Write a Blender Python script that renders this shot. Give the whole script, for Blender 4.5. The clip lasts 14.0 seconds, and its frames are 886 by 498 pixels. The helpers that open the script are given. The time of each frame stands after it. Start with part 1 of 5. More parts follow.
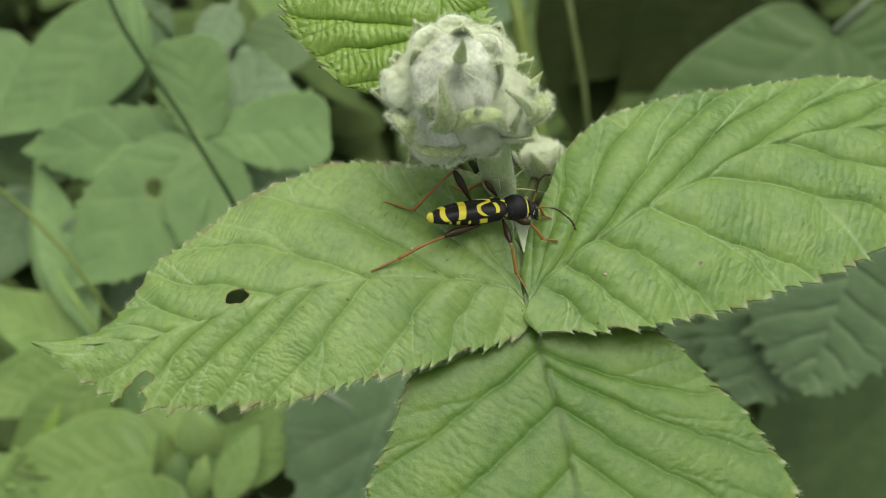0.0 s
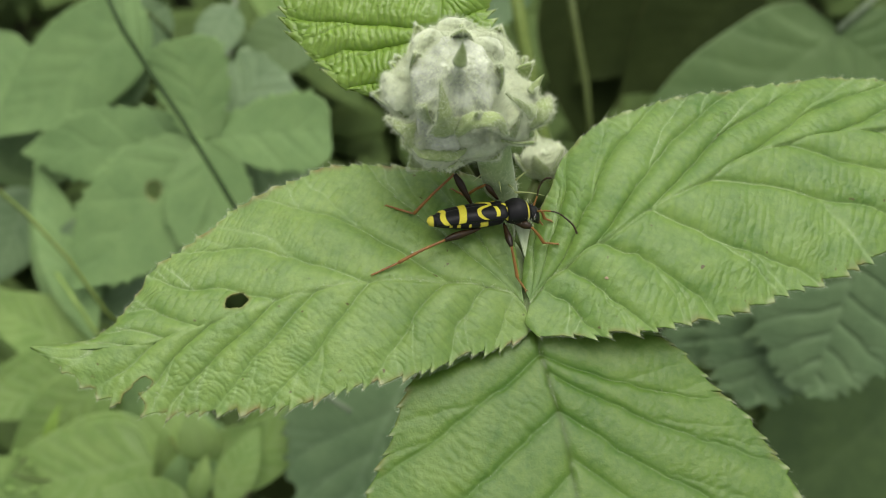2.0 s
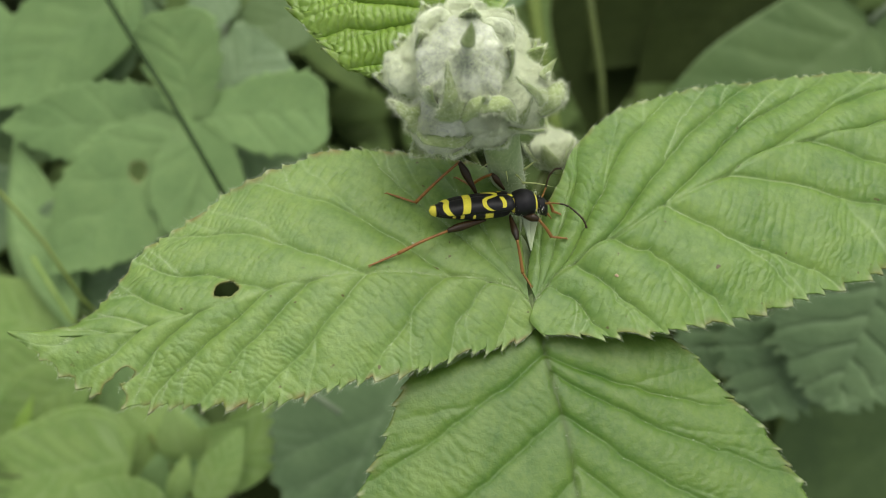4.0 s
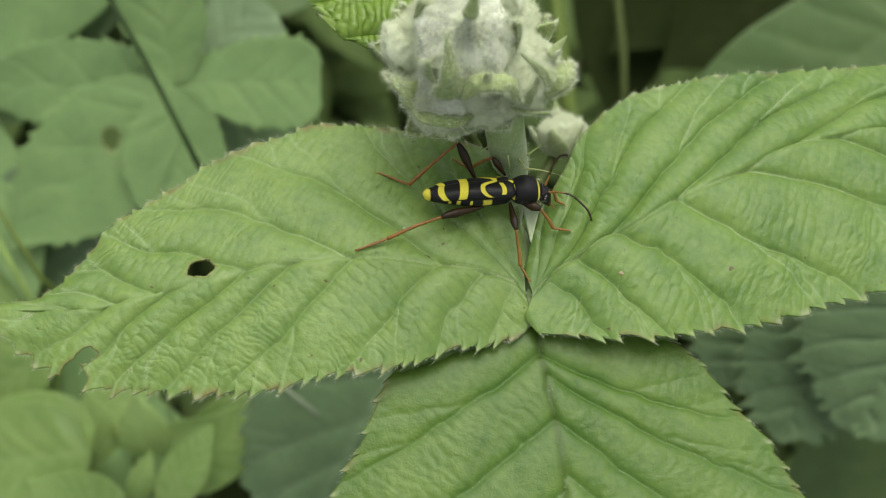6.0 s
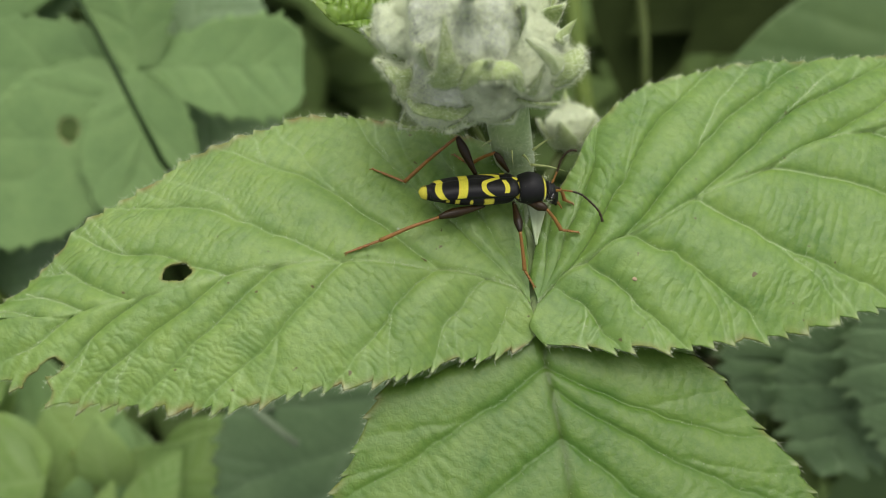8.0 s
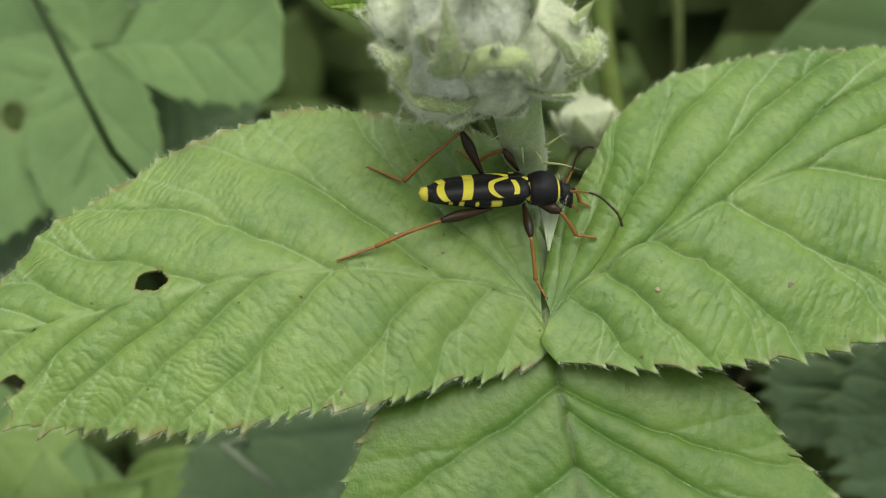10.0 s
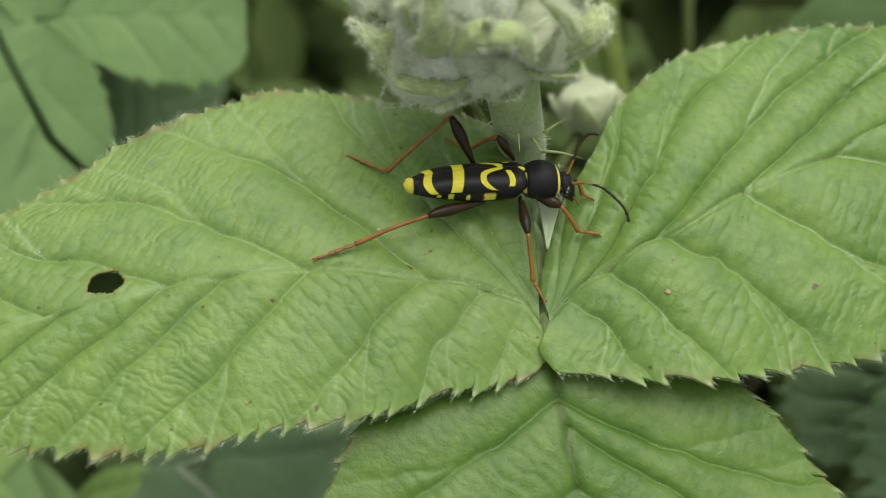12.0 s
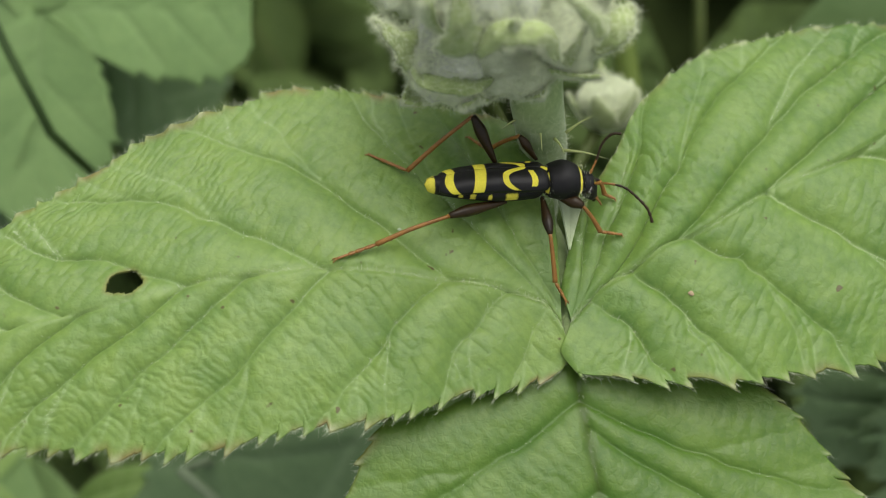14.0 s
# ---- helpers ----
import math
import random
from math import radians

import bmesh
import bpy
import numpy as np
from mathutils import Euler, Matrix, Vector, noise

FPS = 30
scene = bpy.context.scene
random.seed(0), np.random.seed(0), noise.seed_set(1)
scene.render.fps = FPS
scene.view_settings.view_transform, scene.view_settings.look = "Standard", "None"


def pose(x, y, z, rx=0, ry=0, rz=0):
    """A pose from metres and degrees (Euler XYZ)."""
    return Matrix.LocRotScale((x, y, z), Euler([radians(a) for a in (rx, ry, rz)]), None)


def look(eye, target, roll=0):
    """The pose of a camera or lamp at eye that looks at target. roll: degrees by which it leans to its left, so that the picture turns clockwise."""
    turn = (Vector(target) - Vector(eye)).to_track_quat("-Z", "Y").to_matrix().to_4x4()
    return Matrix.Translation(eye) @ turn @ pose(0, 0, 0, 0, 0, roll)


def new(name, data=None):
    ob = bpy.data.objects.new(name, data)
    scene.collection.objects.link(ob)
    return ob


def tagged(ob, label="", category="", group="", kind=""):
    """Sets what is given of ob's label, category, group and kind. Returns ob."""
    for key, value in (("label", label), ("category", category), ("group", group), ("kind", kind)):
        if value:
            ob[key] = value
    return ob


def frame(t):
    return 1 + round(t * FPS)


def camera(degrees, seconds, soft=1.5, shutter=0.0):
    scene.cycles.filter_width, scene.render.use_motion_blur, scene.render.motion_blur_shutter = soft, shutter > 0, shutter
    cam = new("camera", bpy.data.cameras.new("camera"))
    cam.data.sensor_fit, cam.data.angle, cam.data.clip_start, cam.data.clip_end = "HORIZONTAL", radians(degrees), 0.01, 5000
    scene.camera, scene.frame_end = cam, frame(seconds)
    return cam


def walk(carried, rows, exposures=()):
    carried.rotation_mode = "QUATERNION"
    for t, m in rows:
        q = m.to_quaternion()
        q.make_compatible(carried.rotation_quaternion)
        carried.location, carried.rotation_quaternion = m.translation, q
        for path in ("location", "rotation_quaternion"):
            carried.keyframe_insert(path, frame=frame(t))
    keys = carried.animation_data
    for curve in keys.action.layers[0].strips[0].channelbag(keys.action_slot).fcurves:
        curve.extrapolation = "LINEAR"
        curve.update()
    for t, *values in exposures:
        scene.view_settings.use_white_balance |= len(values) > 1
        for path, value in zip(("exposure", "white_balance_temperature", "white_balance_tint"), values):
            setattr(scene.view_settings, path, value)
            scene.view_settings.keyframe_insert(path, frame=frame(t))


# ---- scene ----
# A wasp-coloured longhorn beetle on a bramble leaf. Lengths inside the builders are millimetres, scaled by MM.
MM = 0.001


def table(points, u):
    """A smooth curve through a short list of (place, value)."""
    x, y = np.array(points, float).T
    d = np.diff(y) / np.diff(x)
    t = np.concatenate([[d[0]], np.where(d[1:] * d[:-1] > 0, 2 * d[1:] * d[:-1] / (d[1:] + d[:-1] + 1e-12), 0), [d[-1]]])
    i = np.clip(np.searchsorted(x, u) - 1, 0, len(x) - 2)
    h = x[i + 1] - x[i]
    s = np.clip((u - x[i]) / h, 0, 1)
    return (2 * s**3 - 3 * s**2 + 1) * y[i] + (s**3 - 2 * s**2 + s) * h * t[i] + (-2 * s**3 + 3 * s**2) * y[i + 1] + (s**3 - s**2) * h * t[i + 1]


# ---- the shoot's slow sinking ----
# The bramble shoot, with the beetle on it, sinks slowly towards the plants behind, and the camera follows it: seconds, mm.
SINK = [(0.0, 0.0, 0.0, 0.0), (1.0, 0.2, 0.2, -0.1), (2.0, 0.2, 0.5, -0.4), (3.0, 0.5, 2.2, -3.6), (4.5, 1.0, 5.4, -9.4), (5.5, 1.3, 8.4, -14.1), (6.5, 1.6, 12.0, -20.0), (7.5, 1.9, 15.6, -26.0),
        (8.0, 2.3, 17.2, -29.0), (9.5, 2.8, 22.5, -39.5), (10.5, 2.9, 25.1, -44.6), (11.5, 3.4, 26.3, -46.6), (12.5, 3.7, 28.0, -49.4), (14.0, 4.2, 28.2, -49.8)]


def sunk(t):
    """How far the shoot has sunk at t seconds."""
    return Matrix.Translation([MM * float(table([(row[0], row[1 + i]) for row in SINK], np.array(t))) for i in range(3)])


# ---- camera ----
cam = camera(41.0, 14.0, soft=1.0)
cam.data.dof.use_dof = True
cam.data.dof.aperture_fstop = 23.0  # focused on the beetle, once it is built
PATH = [
    (0.0, pose(-0.01449, -0.05646, 0.12890, 25.996, -3.365, 3.631)),
    (0.5, pose(-0.01442, -0.05599, 0.12865, 25.979, -3.289, 3.851)),
    (1.0, pose(-0.01430, -0.05561, 0.12851, 25.907, -3.264, 3.826)),
    (1.5, pose(-0.01416, -0.05542, 0.12861, 25.839, -3.166, 3.808)),
    (2.0, pose(-0.01404, -0.05523, 0.12865, 25.792, -3.152, 3.718)),
    (2.5, pose(-0.01396, -0.05477, 0.12805, 25.740, -3.190, 3.824)),
    (3.0, pose(-0.01387, -0.05405, 0.12652, 25.659, -3.278, 4.126)),
    (3.5, pose(-0.01373, -0.05315, 0.12443, 25.528, -3.409, 4.598)),
    (4.0, pose(-0.01350, -0.05213, 0.12218, 25.323, -3.577, 5.214)),
    (4.5, pose(-0.01312, -0.05108, 0.12014, 25.023, -3.774, 5.946)),
    (5.0, pose(-0.01258, -0.05000, 0.11845, 24.666, -3.973, 6.710)),
    (5.5, pose(-0.01198, -0.04868, 0.11643, 24.427, -4.107, 7.313)),
    (6.0, pose(-0.01141, -0.04719, 0.11418, 24.176, -4.179, 7.913)),
    (6.5, pose(-0.01100, -0.04585, 0.11227, 23.978, -4.137, 8.283)),
    (7.0, pose(-0.01054, -0.04452, 0.11027, 23.839, -4.112, 8.279)),
    (7.5, pose(-0.01017, -0.04321, 0.10813, 23.680, -4.074, 8.228)),
    (8.0, pose(-0.00992, -0.04171, 0.10560, 23.699, -3.646, 8.377)),
    (8.5, pose(-0.00970, -0.04023, 0.10309, 23.698, -3.369, 8.531)),
    (9.0, pose(-0.00949, -0.03881, 0.10070, 23.657, -3.205, 8.659)),
    (9.5, pose(-0.00929, -0.03745, 0.09837, 23.562, -3.122, 8.758)),
    (10.0, pose(-0.00908, -0.03611, 0.09607, 23.403, -3.087, 8.824)),
    (10.5, pose(-0.00886, -0.03478, 0.09376, 23.166, -3.068, 8.852)),
    (11.0, pose(-0.00865, -0.03345, 0.09144, 22.946, -3.158, 8.748)),
    (11.5, pose(-0.00855, -0.03211, 0.08923, 22.948, -2.922, 8.939)),
    (12.0, pose(-0.00857, -0.03080, 0.08716, 22.583, -3.190, 8.803)),
    (12.5, pose(-0.00884, -0.03028, 0.08633, 22.348, -2.988, 8.975)),
    (13.0, pose(-0.00929, -0.03022, 0.08635, 22.200, -3.023, 8.953)),
    (13.5, pose(-0.00983, -0.03016, 0.08646, 22.199, -3.335, 8.924)),
    (14.0, pose(-0.01047, -0.03008, 0.08656, 22.142, -3.318, 8.938)),
]
walk(cam, [(t, sunk(t) @ m) for t, m in PATH], exposures=[(0.0, 0.0), (14.0, 0.0)])

# ---- light: an overcast sky over a woodland edge ----
SUN_ELEVATION, SUN_TURN = radians(66), radians(5)
world = bpy.data.worlds.new("sky")
scene.world = world
world.use_nodes = True
wn, wl = world.node_tree.nodes, world.node_tree.links
sky = wn.new("ShaderNodeTexSky")
sky.sky_type, sky.sun_disc = "NISHITA", False
sky.sun_elevation, sky.sun_rotation = SUN_ELEVATION, SUN_TURN
sky.air_density, sky.dust_density = 1.2, 4.0
wn["Background"].inputs["Strength"].default_value = 0.17
cloud = wn.new("ShaderNodeHueSaturation")  # the cloud cover takes most of the blue out
cloud.inputs["Saturation"].default_value = 0.25
wl.new(sky.outputs["Color"], cloud.inputs["Color"])
wl.new(cloud.outputs["Color"], wn["Background"].inputs["Color"])
sun = new("sun", bpy.data.lights.new("sun", "SUN"))
sun.data.energy, sun.data.angle, sun.data.color = 1.94, radians(60), (1.0, 0.97, 0.90)
sun_dir = Vector((math.sin(SUN_TURN) * math.cos(SUN_ELEVATION), math.cos(SUN_TURN) * math.cos(SUN_ELEVATION), math.sin(SUN_ELEVATION)))
sun.matrix_world = look(sun_dir, (0, 0, 0))


# ---- materials ----
def material(name):
    m = bpy.data.materials.new(name)
    m.use_nodes = True
    return m, m.node_tree.nodes, m.node_tree.links, m.node_tree.nodes["Principled BSDF"]


def noise_node(nodes, links, scale, detail=4.0, rough=0.6, stretch=None):
    co = nodes.new("ShaderNodeTexCoord")
    tex = nodes.new("ShaderNodeTexNoise")
    tex.inputs["Scale"].default_value, tex.inputs["Detail"].default_value, tex.inputs["Roughness"].default_value = scale, detail, rough
    if stretch:
        mp = nodes.new("ShaderNodeMapping")
        mp.inputs["Scale"].default_value = stretch
        links.new(co.outputs["Object"], mp.inputs["Vector"])
        links.new(mp.outputs["Vector"], tex.inputs["Vector"])
    else:
        links.new(co.outputs["Object"], tex.inputs["Vector"])
    return tex.outputs["Fac"]


def ramp(nodes, links, fac, *stops):
    r = nodes.new("ShaderNodeValToRGB")
    els = r.color_ramp.elements
    while len(els) < len(stops):
        els.new(0.5)
    for el, (p, c) in zip(els, stops):
        el.position, el.color = p, (*c, 1) if len(c) == 3 else c
    links.new(fac, r.inputs["Fac"])
    return r.outputs["Color"]


def mix(nodes, links, fac, a, b, blend="MIX"):
    m = nodes.new("ShaderNodeMix")
    m.data_type, m.blend_type = "RGBA", blend
    for key, val in ((0, fac), (6, a), (7, b)):
        if isinstance(val, (int, float)):
            m.inputs[key].default_value = val
        elif isinstance(val, tuple):
            m.inputs[key].default_value = (*val, 1)
        else:
            links.new(val, m.inputs[key])
    return m.outputs[2]


def bump(nodes, links, height, strength, distance, bsdf):
    b = nodes.new("ShaderNodeBump")
    b.inputs["Strength"].default_value, b.inputs["Distance"].default_value = strength, distance
    links.new(height, b.inputs["Height"])
    links.new(b.outputs["Normal"], bsdf.inputs["Normal"])


def attr(nodes, name):
    a = nodes.new("ShaderNodeAttribute")
    a.attribute_name = name
    return a.outputs["Fac"]


def leaf_material(name, deep, bright, vein, rough=0.5, glow=0.3, spec=0.3, rim=(0.27, 0.16, 0.07), spots=True, vein_share=0.5, midrib=None, vein_band=0.0, net=0.3, patch=None, rib_share=0.45):
    """A living leaf: blotches, fine mottle, paler veins, a browned rim, and light that passes through the blade."""
    m, nodes, links, bsdf = material(name)
    big = noise_node(nodes, links, 110, 4)
    fine = noise_node(nodes, links, 1250, 5, 0.65)
    col = ramp(nodes, links, big, (0.34, deep), (0.66, bright))
    col = mix(nodes, links, 0.42, col, ramp(nodes, links, fine, (0.3, deep), (0.75, bright)))
    if patch:
        spread = ramp(nodes, links, noise_node(nodes, links, 330, 5, 0.7), (0.44, (0, 0, 0)), (0.66, (0.5, 0.5, 0.5)))
        col = mix(nodes, links, spread, col, patch)
    info = nodes.new("ShaderNodeObjectInfo")
    tone = ramp(nodes, links, info.outputs["Random"], (0.0, (0.82, 0.84, 0.8)), (1.0, (1.14, 1.1, 1.08)))
    col = mix(nodes, links, 0.6, col, tone, "MULTIPLY")
    vm = nodes.new("ShaderNodeMath")
    vm.operation = "MULTIPLY"
    vm.inputs[1].default_value = vein_share
    links.new(attr(nodes, "vein"), vm.inputs[0])
    col = mix(nodes, links, vm.outputs[0], col, vein)
    # darker green in the fine cross-vein creases, relief shade put into the colour
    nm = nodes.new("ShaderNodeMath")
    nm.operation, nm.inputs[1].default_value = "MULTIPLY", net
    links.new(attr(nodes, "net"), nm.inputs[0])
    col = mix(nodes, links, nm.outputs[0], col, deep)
    # deep green band along side veins: leaf colour plus groove shade painted in
    if vein_band:
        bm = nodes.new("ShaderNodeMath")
        bm.operation, bm.inputs[1].default_value = "MULTIPLY", vein_band
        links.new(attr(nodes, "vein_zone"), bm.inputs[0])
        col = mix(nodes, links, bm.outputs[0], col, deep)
    rm = nodes.new("ShaderNodeMath")
    rm.operation = "MULTIPLY"
    rm.inputs[1].default_value = rib_share
    links.new(attr(nodes, "rib"), rm.inputs[0])
    col = mix(nodes, links, rm.outputs[0], col, midrib or vein)
    if spots:
        sp = noise_node(nodes, links, 800, 2, 0.5)
        sm = ramp(nodes, links, sp, (0.73, (0, 0, 0)), (0.77, (1, 1, 1)))
        col = mix(nodes, links, sm, col, (0.11, 0.10, 0.03))
    col = mix(nodes, links, attr(nodes, "scorch"), col, rim)
    col = mix(nodes, links, attr(nodes, "tip"), col, (0.48, 0.50, 0.30))
    links.new(col, bsdf.inputs["Base Color"])
    bsdf.inputs["Roughness"].default_value = rough
    bsdf.inputs["Specular IOR Level"].default_value = spec
    cells = nodes.new("ShaderNodeTexVoronoi")
    cells.feature, cells.inputs["Scale"].default_value = "DISTANCE_TO_EDGE", 1900
    co = nodes.new("ShaderNodeTexCoord")
    warp = nodes.new("ShaderNodeVectorMath")
    warp.operation = "MULTIPLY_ADD"
    warp.inputs[1].default_value = (0.0004,) * 3
    wob = nodes.new("ShaderNodeTexNoise")
    wob.inputs["Scale"].default_value = 900
    links.new(co.outputs["Object"], wob.inputs["Vector"])
    links.new(wob.outputs["Color"], warp.inputs[0])
    links.new(co.outputs["Object"], warp.inputs[2])
    links.new(warp.outputs[0], cells.inputs["Vector"])
    height = nodes.new("ShaderNodeMath")
    height.operation, height.inputs[1].default_value = "MULTIPLY_ADD", 1.6
    cell_h = ramp(nodes, links, cells.outputs["Distance"], (0.0, (0, 0, 0)), (0.25, (1, 1, 1)))
    links.new(noise_node(nodes, links, 3200, 3), height.inputs[0])
    links.new(cell_h, height.inputs[2])
    bump(nodes, links, height.outputs[0], 0.26, 0.00005, bsdf)
    tr = nodes.new("ShaderNodeBsdfTranslucent")
    through_col = mix(nodes, links, 1.0, col, (1.15, 1.2, 0.55), "MULTIPLY")
    links.new(through_col, tr.inputs["Color"])
    sh = nodes.new("ShaderNodeMixShader")
    sh.inputs["Fac"].default_value = glow
    links.new(bsdf.outputs[0], sh.inputs[1])
    links.new(tr.outputs[0], sh.inputs[2])
    links.new(sh.outputs[0], nodes["Material Output"].inputs["Surface"])
    return m


def plain_material(name, dark, light, scale, rough=0.5, spec=0.5, bump_mm=0.03, sheen=0.0, coat=0.0, stretch=None):
    m, nodes, links, bsdf = material(name)
    f = noise_node(nodes, links, scale, 5, 0.6, stretch)
    g = noise_node(nodes, links, scale * 0.17, 2, 0.5)
    col = mix(nodes, links, 0.4, ramp(nodes, links, f, (0.3, dark), (0.7, light)), ramp(nodes, links, g, (0.35, dark), (0.65, light)))
    links.new(col, bsdf.inputs["Base Color"])
    bsdf.inputs["Roughness"].default_value = rough
    bsdf.inputs["Specular IOR Level"].default_value = spec
    bsdf.inputs["Sheen Weight"].default_value = sheen
    bsdf.inputs["Coat Weight"].default_value = coat
    bsdf.inputs["Coat Roughness"].default_value = 0.25
    if bump_mm:
        bump(nodes, links, f, 0.6, bump_mm * MM, bsdf)
    return m


def marked_material(name, ground, mark, rough):
    """Chitin with patches of short yellow hair where the mesh says so."""
    m, nodes, links, bsdf = material(name)
    f = noise_node(nodes, links, 9000, 3)
    g = noise_node(nodes, links, 700, 2)
    edge = nodes.new("ShaderNodeMath")
    edge.operation = "ADD"
    jit = nodes.new("ShaderNodeMath")
    jit.operation, jit.inputs[1].default_value = "MULTIPLY_ADD", 0.5
    jit.inputs[2].default_value = -0.25
    links.new(f, jit.inputs[0])
    links.new(attr(nodes, "mark"), edge.inputs[0])
    links.new(jit.outputs[0], edge.inputs[1])
    mask = ramp(nodes, links, edge.outputs[0], (0.42, (0, 0, 0)), (0.58, (1, 1, 1)))
    base = ramp(nodes, links, g, (0.3, ground), (0.8, tuple(c * 1.9 + 0.002 for c in ground)))
    hair = ramp(nodes, links, f, (0.3, tuple(c * 0.8 for c in mark)), (0.75, mark))
    links.new(mix(nodes, links, mask, base, hair), bsdf.inputs["Base Color"])
    links.new(mix(nodes, links, mask, (rough,) * 3, (0.75,) * 3), bsdf.inputs["Roughness"])
    bsdf.inputs["Specular IOR Level"].default_value = 0.3
    bump(nodes, links, f, 0.5, 0.02 * MM, bsdf)
    return m


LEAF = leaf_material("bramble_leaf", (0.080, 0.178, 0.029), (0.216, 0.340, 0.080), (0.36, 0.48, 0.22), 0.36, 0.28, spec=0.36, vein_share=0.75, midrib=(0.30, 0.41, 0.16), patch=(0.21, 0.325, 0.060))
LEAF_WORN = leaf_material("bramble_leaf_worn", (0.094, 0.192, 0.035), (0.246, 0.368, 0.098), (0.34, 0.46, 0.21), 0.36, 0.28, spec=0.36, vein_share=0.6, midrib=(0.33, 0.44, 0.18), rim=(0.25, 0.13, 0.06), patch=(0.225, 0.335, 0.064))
LEAF_TERMINAL = leaf_material("bramble_leaf_terminal", (0.070, 0.160, 0.018), (0.176, 0.286, 0.054), (0.21, 0.33, 0.10), 0.36, 0.3, spec=0.36, spots=False, vein_share=0.35, midrib=(0.060, 0.110, 0.010), rib_share=0.9, vein_band=0.75, patch=(0.19, 0.30, 0.052))
LEAF_YOUNG = leaf_material("bramble_leaf_young", (0.17, 0.30, 0.03), (0.32, 0.48, 0.09), (0.26, 0.42, 0.08), 0.27, 0.38, spec=0.6, spots=False)
LEAF_DULL = leaf_material("dull_leaf", (0.11, 0.185, 0.08), (0.185, 0.28, 0.125), (0.26, 0.36, 0.19), 0.5, 0.2, spots=False, vein_share=0.85, net=0.5)
LEAF_SOFT = leaf_material("soft_leaf", (0.175, 0.295, 0.105), (0.265, 0.405, 0.15), (0.23, 0.34, 0.14), 0.6, 0.25, spots=False)
LEAF_PALE = leaf_material("pale_leaf", (0.19, 0.32, 0.08), (0.31, 0.44, 0.135), (0.33, 0.46, 0.18), 0.6, 0.3, spots=False, vein_share=0.8)
# leaf in deep shade, darkened in its own colour instead of by the light
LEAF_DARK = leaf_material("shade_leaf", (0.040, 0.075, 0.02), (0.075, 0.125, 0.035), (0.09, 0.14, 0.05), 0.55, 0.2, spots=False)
LEAF_MID = leaf_material("smooth_leaf", (0.085, 0.15, 0.045), (0.125, 0.20, 0.065), (0.15, 0.23, 0.085), 0.5, 0.2, spots=False)
# near-black leaf: the gloom of the gaps is put into its colour
LEAF_GLOOM = leaf_material("painted_gloom_leaf", (0.018, 0.028, 0.006), (0.032, 0.047, 0.011), (0.030, 0.044, 0.011), 0.75, 0.2, spec=0.08, spots=False)
# undergrowth leaf: the shade low down is painted into this darker green
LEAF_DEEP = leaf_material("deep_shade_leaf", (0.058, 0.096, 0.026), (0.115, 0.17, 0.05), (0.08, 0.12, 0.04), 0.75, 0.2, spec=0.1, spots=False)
FELT = plain_material("felted_bud", (0.52, 0.58, 0.39), (0.83, 0.875, 0.65), 2600, 0.95, 0.1, 0.15, sheen=0.4)
FELT_GREY = plain_material("grey_felt", (0.32, 0.345, 0.275), (0.81, 0.845, 0.68), 2200, 0.95, 0.1, 0.15, sheen=0.4)
SEPAL = plain_material("sepal", (0.21, 0.29, 0.085), (0.43, 0.51, 0.23), 1800, 0.9, 0.15, 0.1, sheen=0.4)
WOOL = plain_material("wool", (0.60, 0.665, 0.44), (0.82, 0.87, 0.63), 900, 0.8, 0.2, 0)
STALK = plain_material("stalk", (0.19, 0.28, 0.095), (0.35, 0.44, 0.20), 1500, 0.8, 0.2, 0.06, sheen=0.3)
PRICKLE = plain_material("prickle", (0.34, 0.41, 0.13), (0.50, 0.53, 0.22), 900, 0.45, 0.4, 0.01)
STIPULE = plain_material("stipule", (0.28, 0.36, 0.19), (0.46, 0.52, 0.33), 900, 0.7, 0.3, 0.03)
GREEN_STEM = plain_material("green_stem", (0.15, 0.24, 0.05), (0.26, 0.36, 0.09), 500, 0.6, 0.3, 0.03)
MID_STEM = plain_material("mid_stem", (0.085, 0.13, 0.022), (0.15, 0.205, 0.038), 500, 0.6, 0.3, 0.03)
# darker copy of the green stem, with the shade on it put into the colour
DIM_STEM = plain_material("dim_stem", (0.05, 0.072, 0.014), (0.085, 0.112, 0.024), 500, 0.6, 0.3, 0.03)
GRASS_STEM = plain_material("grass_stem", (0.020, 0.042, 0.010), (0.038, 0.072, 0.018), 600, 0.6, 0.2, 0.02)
PALE_STEM = plain_material("pale_stem", (0.16, 0.21, 0.13), (0.26, 0.31, 0.21), 500, 0.7, 0.3, 0.03)
DEAD_STEM = plain_material("dead_stem", (0.12, 0.16, 0.09), (0.20, 0.25, 0.15), 500, 0.8, 0.2, 0.05)
TWIG = plain_material("twig", (0.05, 0.05, 0.022), (0.11, 0.10, 0.05), 700, 0.85, 0.2, 0.1)
SOIL = plain_material("soil", (0.036, 0.044, 0.018), (0.075, 0.085, 0.036), 120, 0.95, 0.1, 2.0)
LITTER = plain_material("dry_leaf", (0.035, 0.036, 0.016), (0.075, 0.07, 0.032), 300, 0.85, 0.2, 0.2)
CHITIN = marked_material("elytra", (0.004, 0.0037, 0.0037), (0.78, 0.69, 0.06), 0.46)
CHITIN_DULL = marked_material("pronotum", (0.0045, 0.0042, 0.0042), (0.76, 0.67, 0.07), 0.55)
EYE = plain_material("eye", (0.008, 0.006, 0.006), (0.02, 0.016, 0.014), 4000, 0.16, 0.6, 0)
